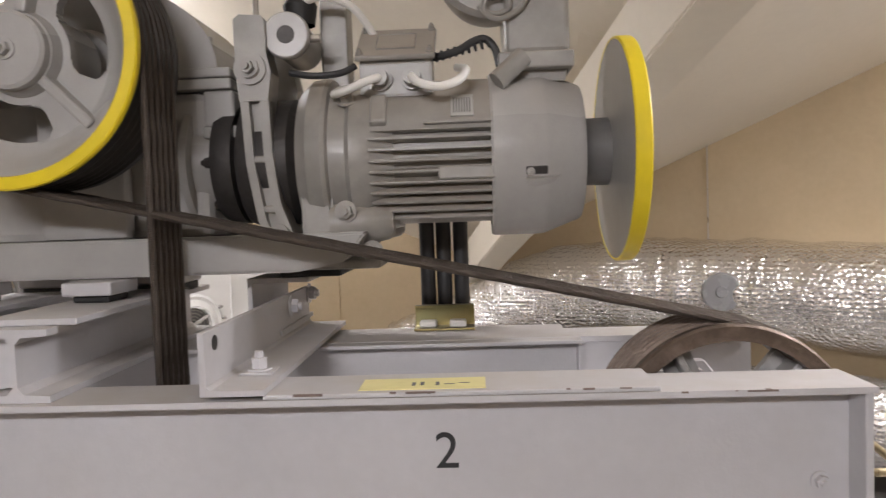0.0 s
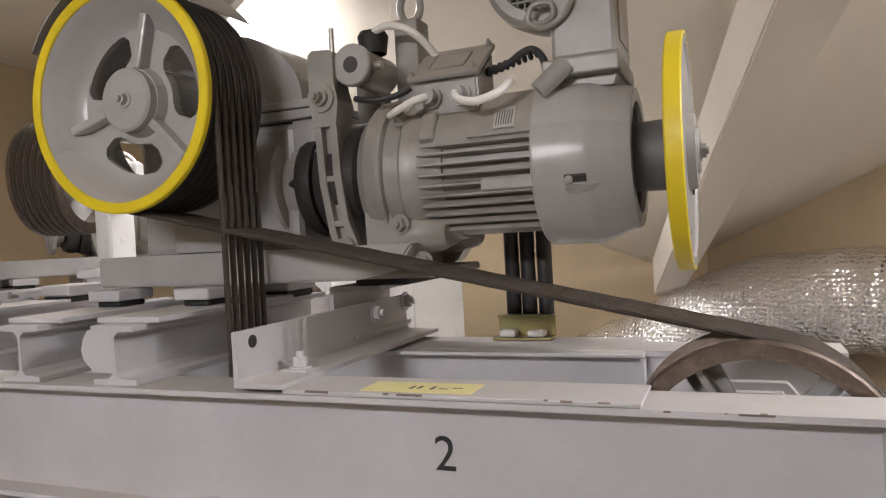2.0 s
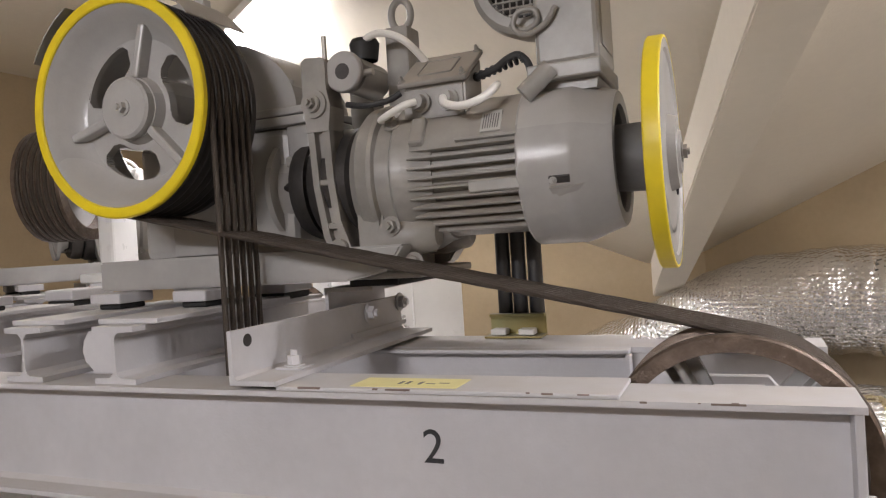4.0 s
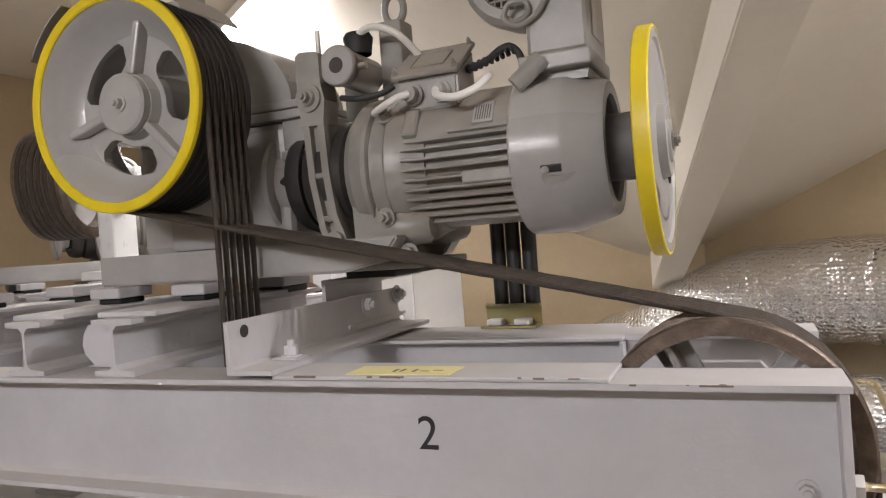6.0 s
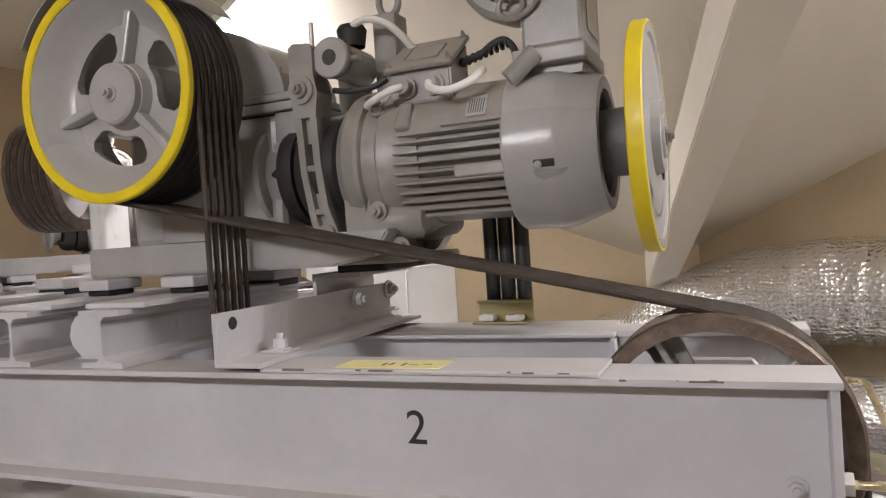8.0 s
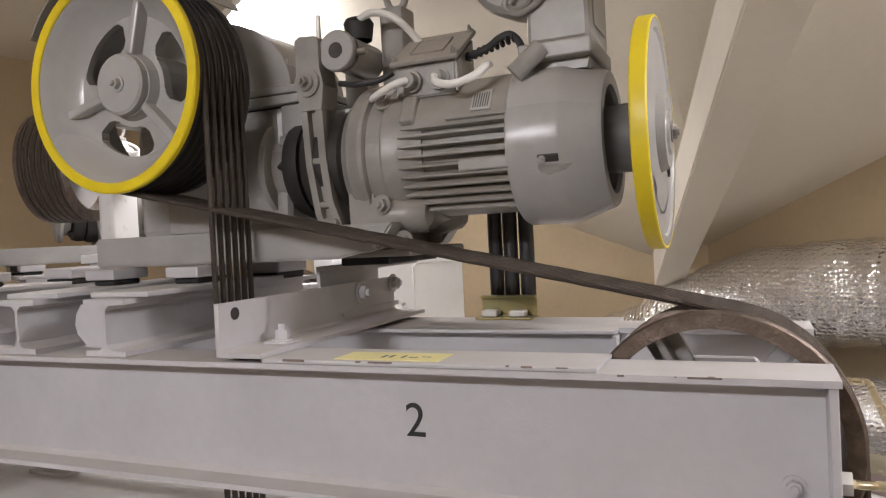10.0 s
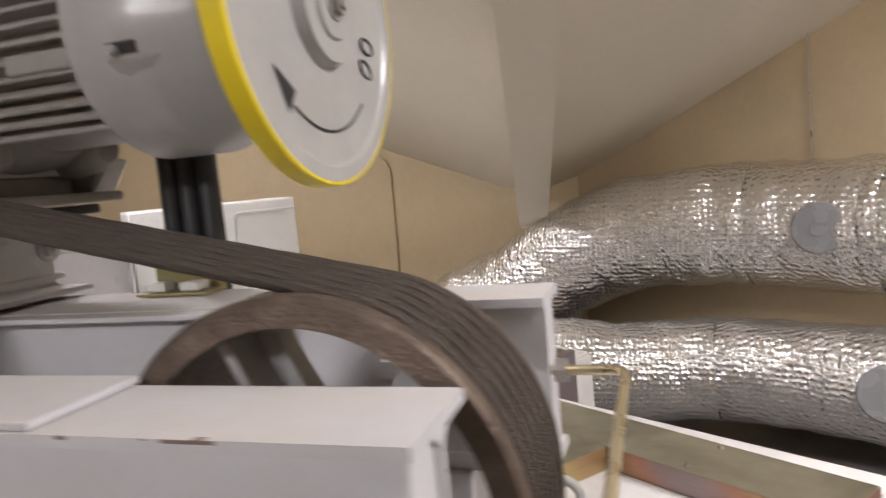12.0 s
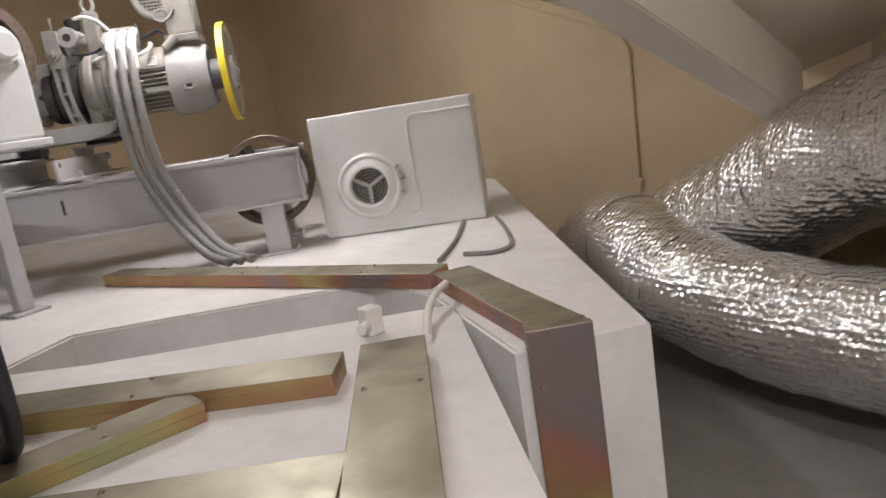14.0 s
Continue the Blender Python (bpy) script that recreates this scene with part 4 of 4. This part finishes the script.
prism(b, [(DX - 0.055, 0.80), (DX + 0.035, 0.80), (DX + 0.10, 0.715), (DX + 0.125, 0.725), (DX + 0.05, 0.822), (DX - 0.055, 0.822)], 1.560, 1.582, 1)
part("axle_keeper", b, STEEL, pul)
b = bmn()
lathe(b, (DX, 0, DZ), (0, 1, 0), [(1.572, 0.0385), (1.572, 0.043), (1.582, 0.043), (1.582, 0.0385)], 32)
part("axle_collar", b, DARK, pul, smooth=30)

# U-shaped rod at the rail ends
gr = thing("guard_rod", "yellow zinc plated bent rod between the rail ends", "rod")
b = bmn()
tube(b, [(0.60, 1.20, 0.733), (0.71, 1.20, 0.733), (0.722, 1.206, 0.733), (0.727, 1.22, 0.735), (0.727, 1.62, 0.785), (0.722, 1.634, 0.787), (0.71, 1.64, 0.787), (0.60, 1.64, 0.787)], 0.0068, 14)
part("rod", b, BRASS, gr, smooth=50)
for y in (1.20, 1.64):
    b = bmn()
    lathe(b, (0.6345, y, 0.733 if y < 1.5 else 0.787), (1, 0, 0), [(0, 0), (0, 0.018), (0.015, 0.018), (0.015, 0)], 6)
    part("nut", b, WHITE if y < 1.5 else BARE, gr)

# ---------------------------------------------------------------- ropes
c1, r1, c2, r2 = (SX, SZ), SR - 0.009, (DX, DZ), DR - 0.003
dx, dz = c2[0] - c1[0], c2[1] - c1[1]
dist = math.hypot(dx, dz)
base = math.atan2(dz, dx)
al = math.acos((r1 + r2) / dist)
ta1 = base - al          # where the rope leaves the sheave, below it
ta2 = base - al + math.pi
for y in rows_y:
    rp = thing("hoist_rope", "dark greased steel hoist rope over the sheave and deflector", "rope", "hoist ropes")
    b = bmn()
    pts = [(SX + r1, y, FL + 0.3), (SX + r1, y, 0.9)]
    a = 0.0
    end = 2 * math.pi + ta1
    n = 60
    pts += [(SX + r1 * math.cos(end * i / n), y, SZ + r1 * math.sin(end * i / n)) for i in range(n + 1)]
    a2 = ta2
    while a2 > math.pi:
        a2 -= 2 * math.pi
    pts += [(DX + r2 * math.cos(a2 * (1 - i / 24)), y, DZ + r2 * math.sin(a2 * (1 - i / 24))) for i in range(25)]
    pts += [(DX + r2, y, FL + 0.3)]
    line = [Vector(p) for p in pts]
    fine = []
    for p0, p1 in zip(line, line[1:]):
        n = max(1, round((p1 - p0).length / 0.007))
        fine += [p0.lerp(p1, k / n) for k in range(n)]
    fine.append(line[-1])
    # six strands laid round the core, one turn in 75 mm
    tube(b, fine, 0.0058, 24, lambda i, p: lambda a, i=i: 0.0058 * (1.0 + 0.10 * math.cos(6 * a - i * 0.586)))
    part("strand", b, ROPE, rp, smooth=60)

# ---------------------------------------------------------------- cables behind the machine
cb = thing("cable_bundle", "bundle of black cable pipes strapped behind the rail", "cables", "cable bundles")
for i, x in enumerate((-0.066, -0.026, 0.016)):
    b = bmn()
    tube(b, smooth_path([(x * 0.7 - 0.03, 1.70, 1.43), (x, 1.78, 1.42), (x, 1.795, 1.30), (x, 1.797, 1.1), (x, 1.797, 0.80), (x, 1.797, 0.56), (x - 0.02, 1.78, 0.50), (x - 0.1, 1.75, 0.486)]), 0.0185, 14)
    part("pipe", b, CABLE, cb, smooth=50)
for z in (1.19, 1.20):
    b = bmn()
    box(b, (-0.090, 1.775, z - 0.002), (0.040, 1.819, z + 0.002), 0.001)
    part("strap", b, WHITE, cb, "white cable tie")
br = thing("cable_bracket", "zinc coloured bracket plate with clamps on the rail", "bracket", "cable brackets")
b = bmn()
box(b, (-0.098, 1.768, Z1 + 0.0005), (0.044, 1.774, 0.950), 0.001)
box(b, (-0.098, 1.712, Z1 + 0.0005), (0.044, 1.768, Z1 + 0.006), 0.001)
box(b, (-0.098, 1.755, 0.943), (0.044, 1.768, 0.950), 0.001)
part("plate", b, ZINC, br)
for x in (-0.085, -0.015):
    b = bmn()
    box(b, (x, 1.72, Z1 + 0.0065), (x + 0.04, 1.755, Z1 + 0.022), 0.004)
    part("clamp", b, WHITE, br)

# ---------------------------------------------------------------- the further machine, a twin
XA, YA = Vector((0.5, 0.866, 0)), Vector((-0.866, 0.5, 0))
M2 = Matrix.Identity(4)
O2 = Vector((-1.400, 3.180, 0)) - XA * 0.634 - YA * 1.109
for i in range(3):
    M2[i][0], M2[i][1], M2[i][2], M2[i][3] = XA[i], YA[i], (0, 0, 1)[i], O2[i]
for ob in (front, back, *crosses, ang, mach, pul):
    twin = copy_thing(ob, M2 @ SHIFT if ob is mach else M2)
    if ob is mach:
        for kid in list(twin.children):
            if kid.name.split(".")[0] in ("gear_case", "gear_cover", "split_flange", "stud", "bearing_pedestal"):
                bpy.data.objects.remove(kid)
far = thing("traction_sheave", "brown roped traction sheave of the further machine", "sheave wheel", "rope wheels")
fc0, fax = Vector((-1.95, 2.12, 1.45)), Vector((-0.94, -0.33, 0)).normalized()
b = bmn()
prof = [(-0.09, 0.175), (-0.09, 0.218)]
for i in range(6):
    y = -0.066 + 0.0262 * i
    prof += [(y - 0.011, 0.218), (y, 0.205), (y + 0.011, 0.218)]
prof += [(0.09, 0.218), (0.09, 0.175)]
lathe(b, fc0, fax, prof, 72, closed=True)
part("grooved_rim", b, RUST, far, smooth=30)
b = bmn()
lathe(b, fc0, fax, [(-0.03, 0), (-0.03, 0.18), (0.03, 0.18), (0.03, 0)], 48)
part("wheel_web", b, GREYLT, far, smooth=30)
b = bmn()
lathe(b, fc0, fax, [(-0.22, 0), (-0.22, 0.05), (0.12, 0.05), (0.12, 0)], 32)
part("axle", b, GREYLT, far, smooth=30)
for i in range(6):
    y = -0.066 + 0.0262 * i
    side = Vector((0, 0, 1))
    fw = fax.cross(side).normalized()
    b = bmn()
    tube(b, [fc0 + fax * y + (fw * math.cos(a) + side * math.sin(a)) * 0.214 for a in [math.pi * 2 * k / 64 for k in range(65)]], 0.0075, 8)
    part("rope_turn", b, ROPE, far, "dark rope in its groove", smooth=60)
ped = thing("bearing_stand", "bright white painted bearing stand beside the further sheave", "bearing stand")
pc = fc0 - fax * 0.19
b = bmn()
lathe(b, pc, fax, [(-0.115, 0), (-0.115, 0.042), (-0.105, 0.050), (-0.06, 0.050), (-0.06, 0.066), (-0.04, 0.070), (-0.03, 0.092), (0.03, 0.097), (0.03, 0)], 36)
part("bearing_cap", b, ENAMEL, ped, smooth=30)
fr = Matrix(((fw.x, fax.x, 0, pc.x), (fw.y, fax.y, 0, pc.y), (0, 0, 1, 0), (0, 0, 0, 1)))
b = bmn()
box(b, (-0.10, -0.03, 1.10), (0.10, 0.03, 1.44), 0.012, fr)
part("pillar", b, ENAMEL, ped)
b = bmn()
box(b, (-0.19, -0.06, 1.066), (0.11, 0.06, 1.0995), 0.006, fr)
part("base", b, ENAMEL, ped)
b = bmn()
box(b, (-0.18, -0.03, P + 0.012), (-0.12, 0.03, 1.0655), 0.004, fr)
part("leg", b, STEEL, ped)
b = bmn()
box(b, (-0.22, -0.07, P), (-0.08, 0.07, P + 0.0118), 0.002, fr)
part("foot_plate", b, STEEL, ped)
for sx in (-0.06, 0.06):
    hexbolt(ped, fr @ Vector((sx, -0.031, 1.40)), -fax, 0.014, 0.012, ENAMEL)
cb2 = thing("cable_bundle", "grey cable pipes curving from the further machine down to the floor", "cables", "cable bundles")
for i, x in enumerate((-0.06, -0.015, 0.03)):
    b = bmn()
    pts = [(x - 0.02, 1.38, 1.50), (x - 0.01, 1.22, 1.43), (x, 1.10, 1.22), (x + 0.02, 1.07, 0.96), (x + 0.07, 1.06, 0.79), (x + 0.16, 1.01, 0.63), (x + 0.26, 0.91, 0.53), (x + 0.36, 0.80, 0.497)]
    tube(b, smooth_path([M2 @ Vector(p) for p in pts]), 0.0185, 12)
    part("pipe", b, CABLEGREY, cb2, smooth=50)
    b = bmn()
    tube(b, smooth_path([M2 @ Vector(p) for p in [(x - 0.05, 1.47, 1.47), (x - 0.03, 1.41, 1.505), (x - 0.02, 1.33, 1.49), (x - 0.01, 1.22, 1.43), (x, 1.15, 1.32)]]), 0.0195, 12)
    part("sleeve", b, WHITE, cb2, "white cable sleeve", smooth=50)
for z, dxx in ((1.27, 0.0), (0.80, 0.055)):
    b = bmn()
    y = 1.12 if z > 1 else 1.06
    tube(b, [M2 @ Vector(p) for p in [(-0.085 + dxx, y - 0.02, z), (-0.085 + dxx, y + 0.022, z), (0.055 + dxx, y + 0.022, z), (0.055 + dxx, y - 0.02, z)]], 0.003, 6)
    part("strap", b, WHITE, cb2, "white cable tie")

mk = thing("painted_mark", "small dark painted mark on the further rail", "number")
b = bmn()
box(b, (-0.405, 1.1635, 0.765), (-0.395, 1.1645, 0.83), 0, None)
bmesh.ops.transform(b, matrix=M2, verts=b.verts)
part("bar", b, INK, mk)

# ---------------------------------------------------------------- cable channels
def channel(name, a, b_, width, z=P, h=0.05, lip=0.0, group="cable channels"):
    """A folded sheet cable channel between two plan points, with its lid."""
    a, b_ = Vector((*a, 0)), Vector((*b_, 0))
    d = (b_ - a).normalized()
    n = Vector((-d.y, d.x, 0))
    L = (b_ - a).length
    t = thing(name, "olive yellow zinc plated cable channel with a folded lid", "cable channel", group)
    m = Matrix(((d.x, n.x, 0, a.x), (d.y, n.y, 0, a.y), (0, 0, 1, z + 0.0005), (0, 0, 0, 1)))
    w = width / 2
    bm = bmn()
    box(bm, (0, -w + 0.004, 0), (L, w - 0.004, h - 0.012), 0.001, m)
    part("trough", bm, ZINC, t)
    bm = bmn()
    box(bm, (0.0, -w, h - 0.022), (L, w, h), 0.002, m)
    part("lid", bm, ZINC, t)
    for k in range(max(1, int(L / 0.45))):
        x = (k + 0.5) * L / max(1, int(L / 0.45))
        for s in (-1, 1):
            hexbolt(t, m @ Vector((x, s * (w - 0.02), h)), (0, 0, 1), 0.004, 0.002, BARE, "screw")
    return t


channel("cable_channel", (0.145, 2.545), (1.048, 1.918), 0.150)
channel("cable_channel", (0.152, 2.395), (-0.43, 1.725), 0.137)
channel("cable_channel", (0.585, 2.15), (0.10, 1.53), 0.137)
channel("cable_channel", (0.015, 2.12), (0.04, 1.74), 0.105, h=0.046)
channel("cable_channel", (-1.85, 2.42), (-0.285, 3.02), 0.12)
channel("cable_channel", (-0.232, 3.03), (0.418, 2.810), 0.125)
# drop of the channel down the plinth face
dr = thing("cable_channel", "zinc plated cable channel running down the plinth face", "cable channel", "cable channels")
a, b2 = Vector((0.367, 2.748, 0)), Vector((0.452, 2.872, 0))
d = (b2 - a).normalized()
n = Vector((d.y, -d.x, 0))
m = Matrix(((d.x, n.x, 0, a.x), (d.y, n.y, 0, a.y), (0, 0, 1, 0), (0, 0, 0, 1)))
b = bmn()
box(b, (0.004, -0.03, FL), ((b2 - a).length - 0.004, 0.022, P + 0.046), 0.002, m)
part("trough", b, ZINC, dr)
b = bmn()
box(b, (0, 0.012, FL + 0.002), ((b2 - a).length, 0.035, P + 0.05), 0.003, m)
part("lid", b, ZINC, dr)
for z in (0.05, 0.35):
    hexbolt(dr, m @ Vector((0.02, 0.035, z)), n, 0.004, 0.002, BARE, "screw")

hp = thing("lifting_hoop", "small grey bent rod hoop standing on the plinth", "hoop")
b = bmn()
hx = Vector((0.60, 1.80, P))
tube(b, [hx + Vector((-0.03, 0.0, -0.02)), hx + Vector((-0.03, 0, 0.09))] + [hx + Vector((-0.03 * math.cos(a), 0, 0.09 + 0.03 * math.sin(a))) for a in [math.pi * i / 10 for i in range(1, 10)]] + [hx + Vector((0.03, 0, 0.09)), hx + Vector((0.03, 0, -0.02))], 0.008, 12)
part("hoop", b, GREYLT, hp, smooth=50)

# ---------------------------------------------------------------- ventilation unit
va, vb = Vector((-1.508, 3.302, 0)), Vector((-0.986, 3.85, 0))
vd = (vb - va).normalized()
vn = Vector((vd.y, -vd.x, 0))
VM = Matrix(((vd.x, -vn.x, 0, va.x), (vd.y, -vn.y, 0, va.y), (0, 0, 1, P), (0, 0, 0, 1)))
VW, VH = (vb - va).length, 0.568
vent = thing("ventilation_unit", "white metal ventilation box with a round spoked outlet on the plinth", "ventilation unit")
vent.matrix_world = VM
b = bmn()
box(b, (0, 0, 0.002), (VW, 0.42, VH), 0.008)
part("casing", b, ENAMEL, vent)
cx, cz = 0.245, 0.225
b = bmn()
lathe(b, (cx, -0.001, cz), (0, -1, 0), [(0, 0.152), (0.012, 0.152), (0.022, 0.14), (0.018, 0.125), (0.03, 0.105), (0.034, 0.095), (0.028, 0.086), (0.002, 0.082)], 56)
part("outlet_ring", b, ENAMEL, vent, smooth=35)
# flat dark disc on the casing stands in for shade inside the outlet
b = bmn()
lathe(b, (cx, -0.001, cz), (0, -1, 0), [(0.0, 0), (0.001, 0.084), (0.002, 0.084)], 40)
part("outlet_shade_disc", b, SHADOWIRON, vent, "dark disc painted as the shaded outlet opening")
for i in range(4):
    b = bmn()
    lathe(b, (cx, -0.003, cz), (0, -1, 0), [(0.004, 0.022 + 0.016 * i), (0.008, 0.022 + 0.016 * i), (0.008, 0.027 + 0.016 * i), (0.004, 0.027 + 0.016 * i)], 32, closed=True)
    part("grille_ring", b, GREY, vent)
for i in range(3):
    a = radians(90 + 120 * i + 180)
    b = bmn()
    box(b, (0.0, -0.022, -0.009), (0.088, -0.012, 0.009), 0.002, Matrix.Translation((cx, 0, cz)) @ Matrix.Rotation(-a, 4, "Y"))
    part("spoke", b, GREYLT, vent)
for k in range(3):
    b = bmn()
    a = radians(28 - 22 * k)
    box(b, (0.148, -0.03, -0.006), (0.168, -0.004, 0.006), 0.002, Matrix.Translation((cx, 0, cz)) @ Matrix.Rotation(-a, 4, "Y"))
    part("clip", b, GREYLT, vent)
b = bmn()
tube(b, [(VW - 0.004, -0.002, VH - 0.05), (0.48, -0.002, VH - 0.05), (0.455, -0.002, VH - 0.075), (0.455, -0.002, 0.24), (0.47, -0.002, 0.12), (0.455, -0.002, 0.08), (0.42, -0.002, 0.07), (0.40, -0.002, 0.10)], 0.0045, 8)
part("panel_seam", b, ENAMEL, vent)
cable = thing("floor_cable", "grey cable loop lying on the white plinth", "cable")
b = bmn()
tube(b, smooth_path([(-0.93, 3.86, P + 0.008), (-0.60, 3.62, P + 0.008), (-0.42, 3.46, P + 0.008), (-0.40, 3.36, P + 0.008), (-0.50, 3.30, P + 0.008)]), 0.009, 10)
tube(b, smooth_path([(-1.02, 3.74, P + 0.008), (-0.72, 3.44, P + 0.008), (-0.52, 3.20, P + 0.008)]), 0.009, 10)
part("sheath", b, CABLEGREY, cable)
sk = thing("junction_box", "small white junction box with a gland on the plinth edge", "junction box")
b = bmn()
box(b, (-0.10, 2.60, P), (-0.05, 2.65, P + 0.075), 0.006)
part("case", b, WHITE, sk)
b = bmn()
lathe(b, (-0.06, 2.60, P + 0.03), (0.5, -0.8, 0), [(0, 0), (0, 0.016), (0.03, 0.014), (0.03, 0)], 14)
part("gland", b, WHITE, sk)
cl = thing("white_cable", "white cable looping into the cable channel", "cable")
b = bmn()
tube(b, smooth_path([(0.12, 2.66, P + 0.01), (0.02, 2.74, P + 0.03), (-0.05, 2.82, P + 0.05), (-0.10, 2.90, P + 0.055), (-0.18, 2.96, P + 0.02)]), 0.011, 10)
part("sheath", b, WHITE, cl)

# ---------------------------------------------------------------- foil ducts
def duct(name, pts, r, label, collar_every=0.62, flex=0.0, caps=(), seed=1):
    rnd = random.Random(seed)
    t = thing(name, label, "air duct", "foil ducts")
    path = smooth_path(pts, 26)
    ph = [rnd.uniform(0, 6.3) for _ in range(8)]
    seg = 72

    def rad(i, p):
        base_r = r * (1 + 0.012 * math.sin(i * 0.9 + ph[0]) + 0.010 * math.sin(i * 0.37 + ph[1]))
        def at(a):
            return base_r * (1 + 0.012 * math.sin(3 * a + i * 0.25 + ph[2]) + 0.008 * math.sin(7 * a - i * 0.5 + ph[3]) + 0.010 * noise.noise(Vector((p.x * 9 + math.cos(a) * 2, p.y * 9 + math.sin(a) * 2, p.z * 9))))
        return at
    bm = bmn()
    tube(bm, path, r, seg, rad)
    part("foil_sleeve", bm, FOIL, t, smooth=80)
    acc, last = 0.0, path[0]
    for i in range(1, len(path) - 1):
        acc += (path[i] - last).length
        last = path[i]
        if acc > collar_every:
            acc = 0.0
            d = (path[i + 1] - path[i - 1]).normalized()
            bm = bmn()
            lathe(bm, path[i] - d * 0.03, d, [(0, r * 1.002), (0.006, r * 1.014), (0.054, r * 1.014), (0.06, r * 1.002)], 56)
            part("tape_band", bm, FOIL, t, smooth=50)
    return t


U = [(-0.40, 4.62, 0.22), (0.02, 4.52, 0.40), (0.42, 4.42, 0.62), (0.85, 4.28, 0.70), (1.35, 4.08, 0.70), (2.0, 3.62, 0.68), (3.3, 2.70, 0.66)]
duct("upper_duct", U, 0.275, "silver foil insulated air duct, crinkled, bending down at the wall", 0.55, seed=3)
Lw = [(-0.95, 4.50, 0.10), (-0.62, 4.34, 0.25), (-0.1, 4.03, 0.17), (0.45, 3.95, 0.10), (1.0, 3.93, 0.11), (1.7, 3.58, 0.11), (3.2, 2.52, 0.10)]
duct("lower_duct", Lw, 0.22, "silver foil insulated air duct lying behind the plinths", 0.5, seed=8)


def cap(at, axis):
    t = thing("inspection_hatch", "grey round plastic inspection cap on the foil duct", "hatch", "duct hatches")
    b = bmn()
    lathe(b, at, axis, [(-0.06, 0), (-0.06, 0.10), (0.02, 0.10), (0.03, 0.092), (0.03, 0.0)], 36)
    part("lid", b, GLASSY, t, smooth=35)
    b = bmn()
    lathe(b, Vector(at) + Vector(axis).normalized() * 0.03, axis, [(0, 0), (0, 0.03), (0.008, 0.028), (0.008, 0)], 20)
    part("knob", b, GLASSY, t, smooth=35)


def on_duct(pts, x, axis, r):
    """The point of a duct's skin on the side that axis names, where its middle line passes x."""
    c = min(smooth_path(pts, 40), key=lambda p: abs(p.x - x))
    return c + Vector(axis).normalized() * r * 0.99


cap(on_duct(U, 1.40, (-0.33, -0.94, 0.05), 0.275), (-0.33, -0.94, 0.05))
cap(on_duct(Lw, 1.55, (-0.40, -0.90, 0.18), 0.22), (-0.40, -0.90, 0.18))

# conduit on the far wall
cd = thing("wall_conduit", "thin cream painted conduit clipped on the wall", "conduit")
b = bmn()
tube(b, [(-2.6, 4.855, 1.86), (-1.0, 4.855, 1.22), (-0.90, 4.855, 1.16), (-0.87, 4.855, 1.10), (-0.885, 4.862, 0.2)], 0.006, 10)
part("pipe", b, WALL, cd)
b = bmn()
box(b, (-0.905, 4.845, 0.41), (-0.86, 4.868, 0.43), 0.002)
part("clip", b, WALL, cd)
for h in (1.33, 1.62):
    hg = thing("duct_hanger", "thin steel hanger wire above the duct", "hanger wire", "duct hangers")
    b = bmn()
    x = h + 0.02
    rod(b, (x, 4.10 - (h - 1.33) * 0.6, 0.9), (x, 4.10 - (h - 1.33) * 0.6, slope(x, 4.10) + 0.02), 0.004, 8)
    part("wire", b, BARE, hg)
    break
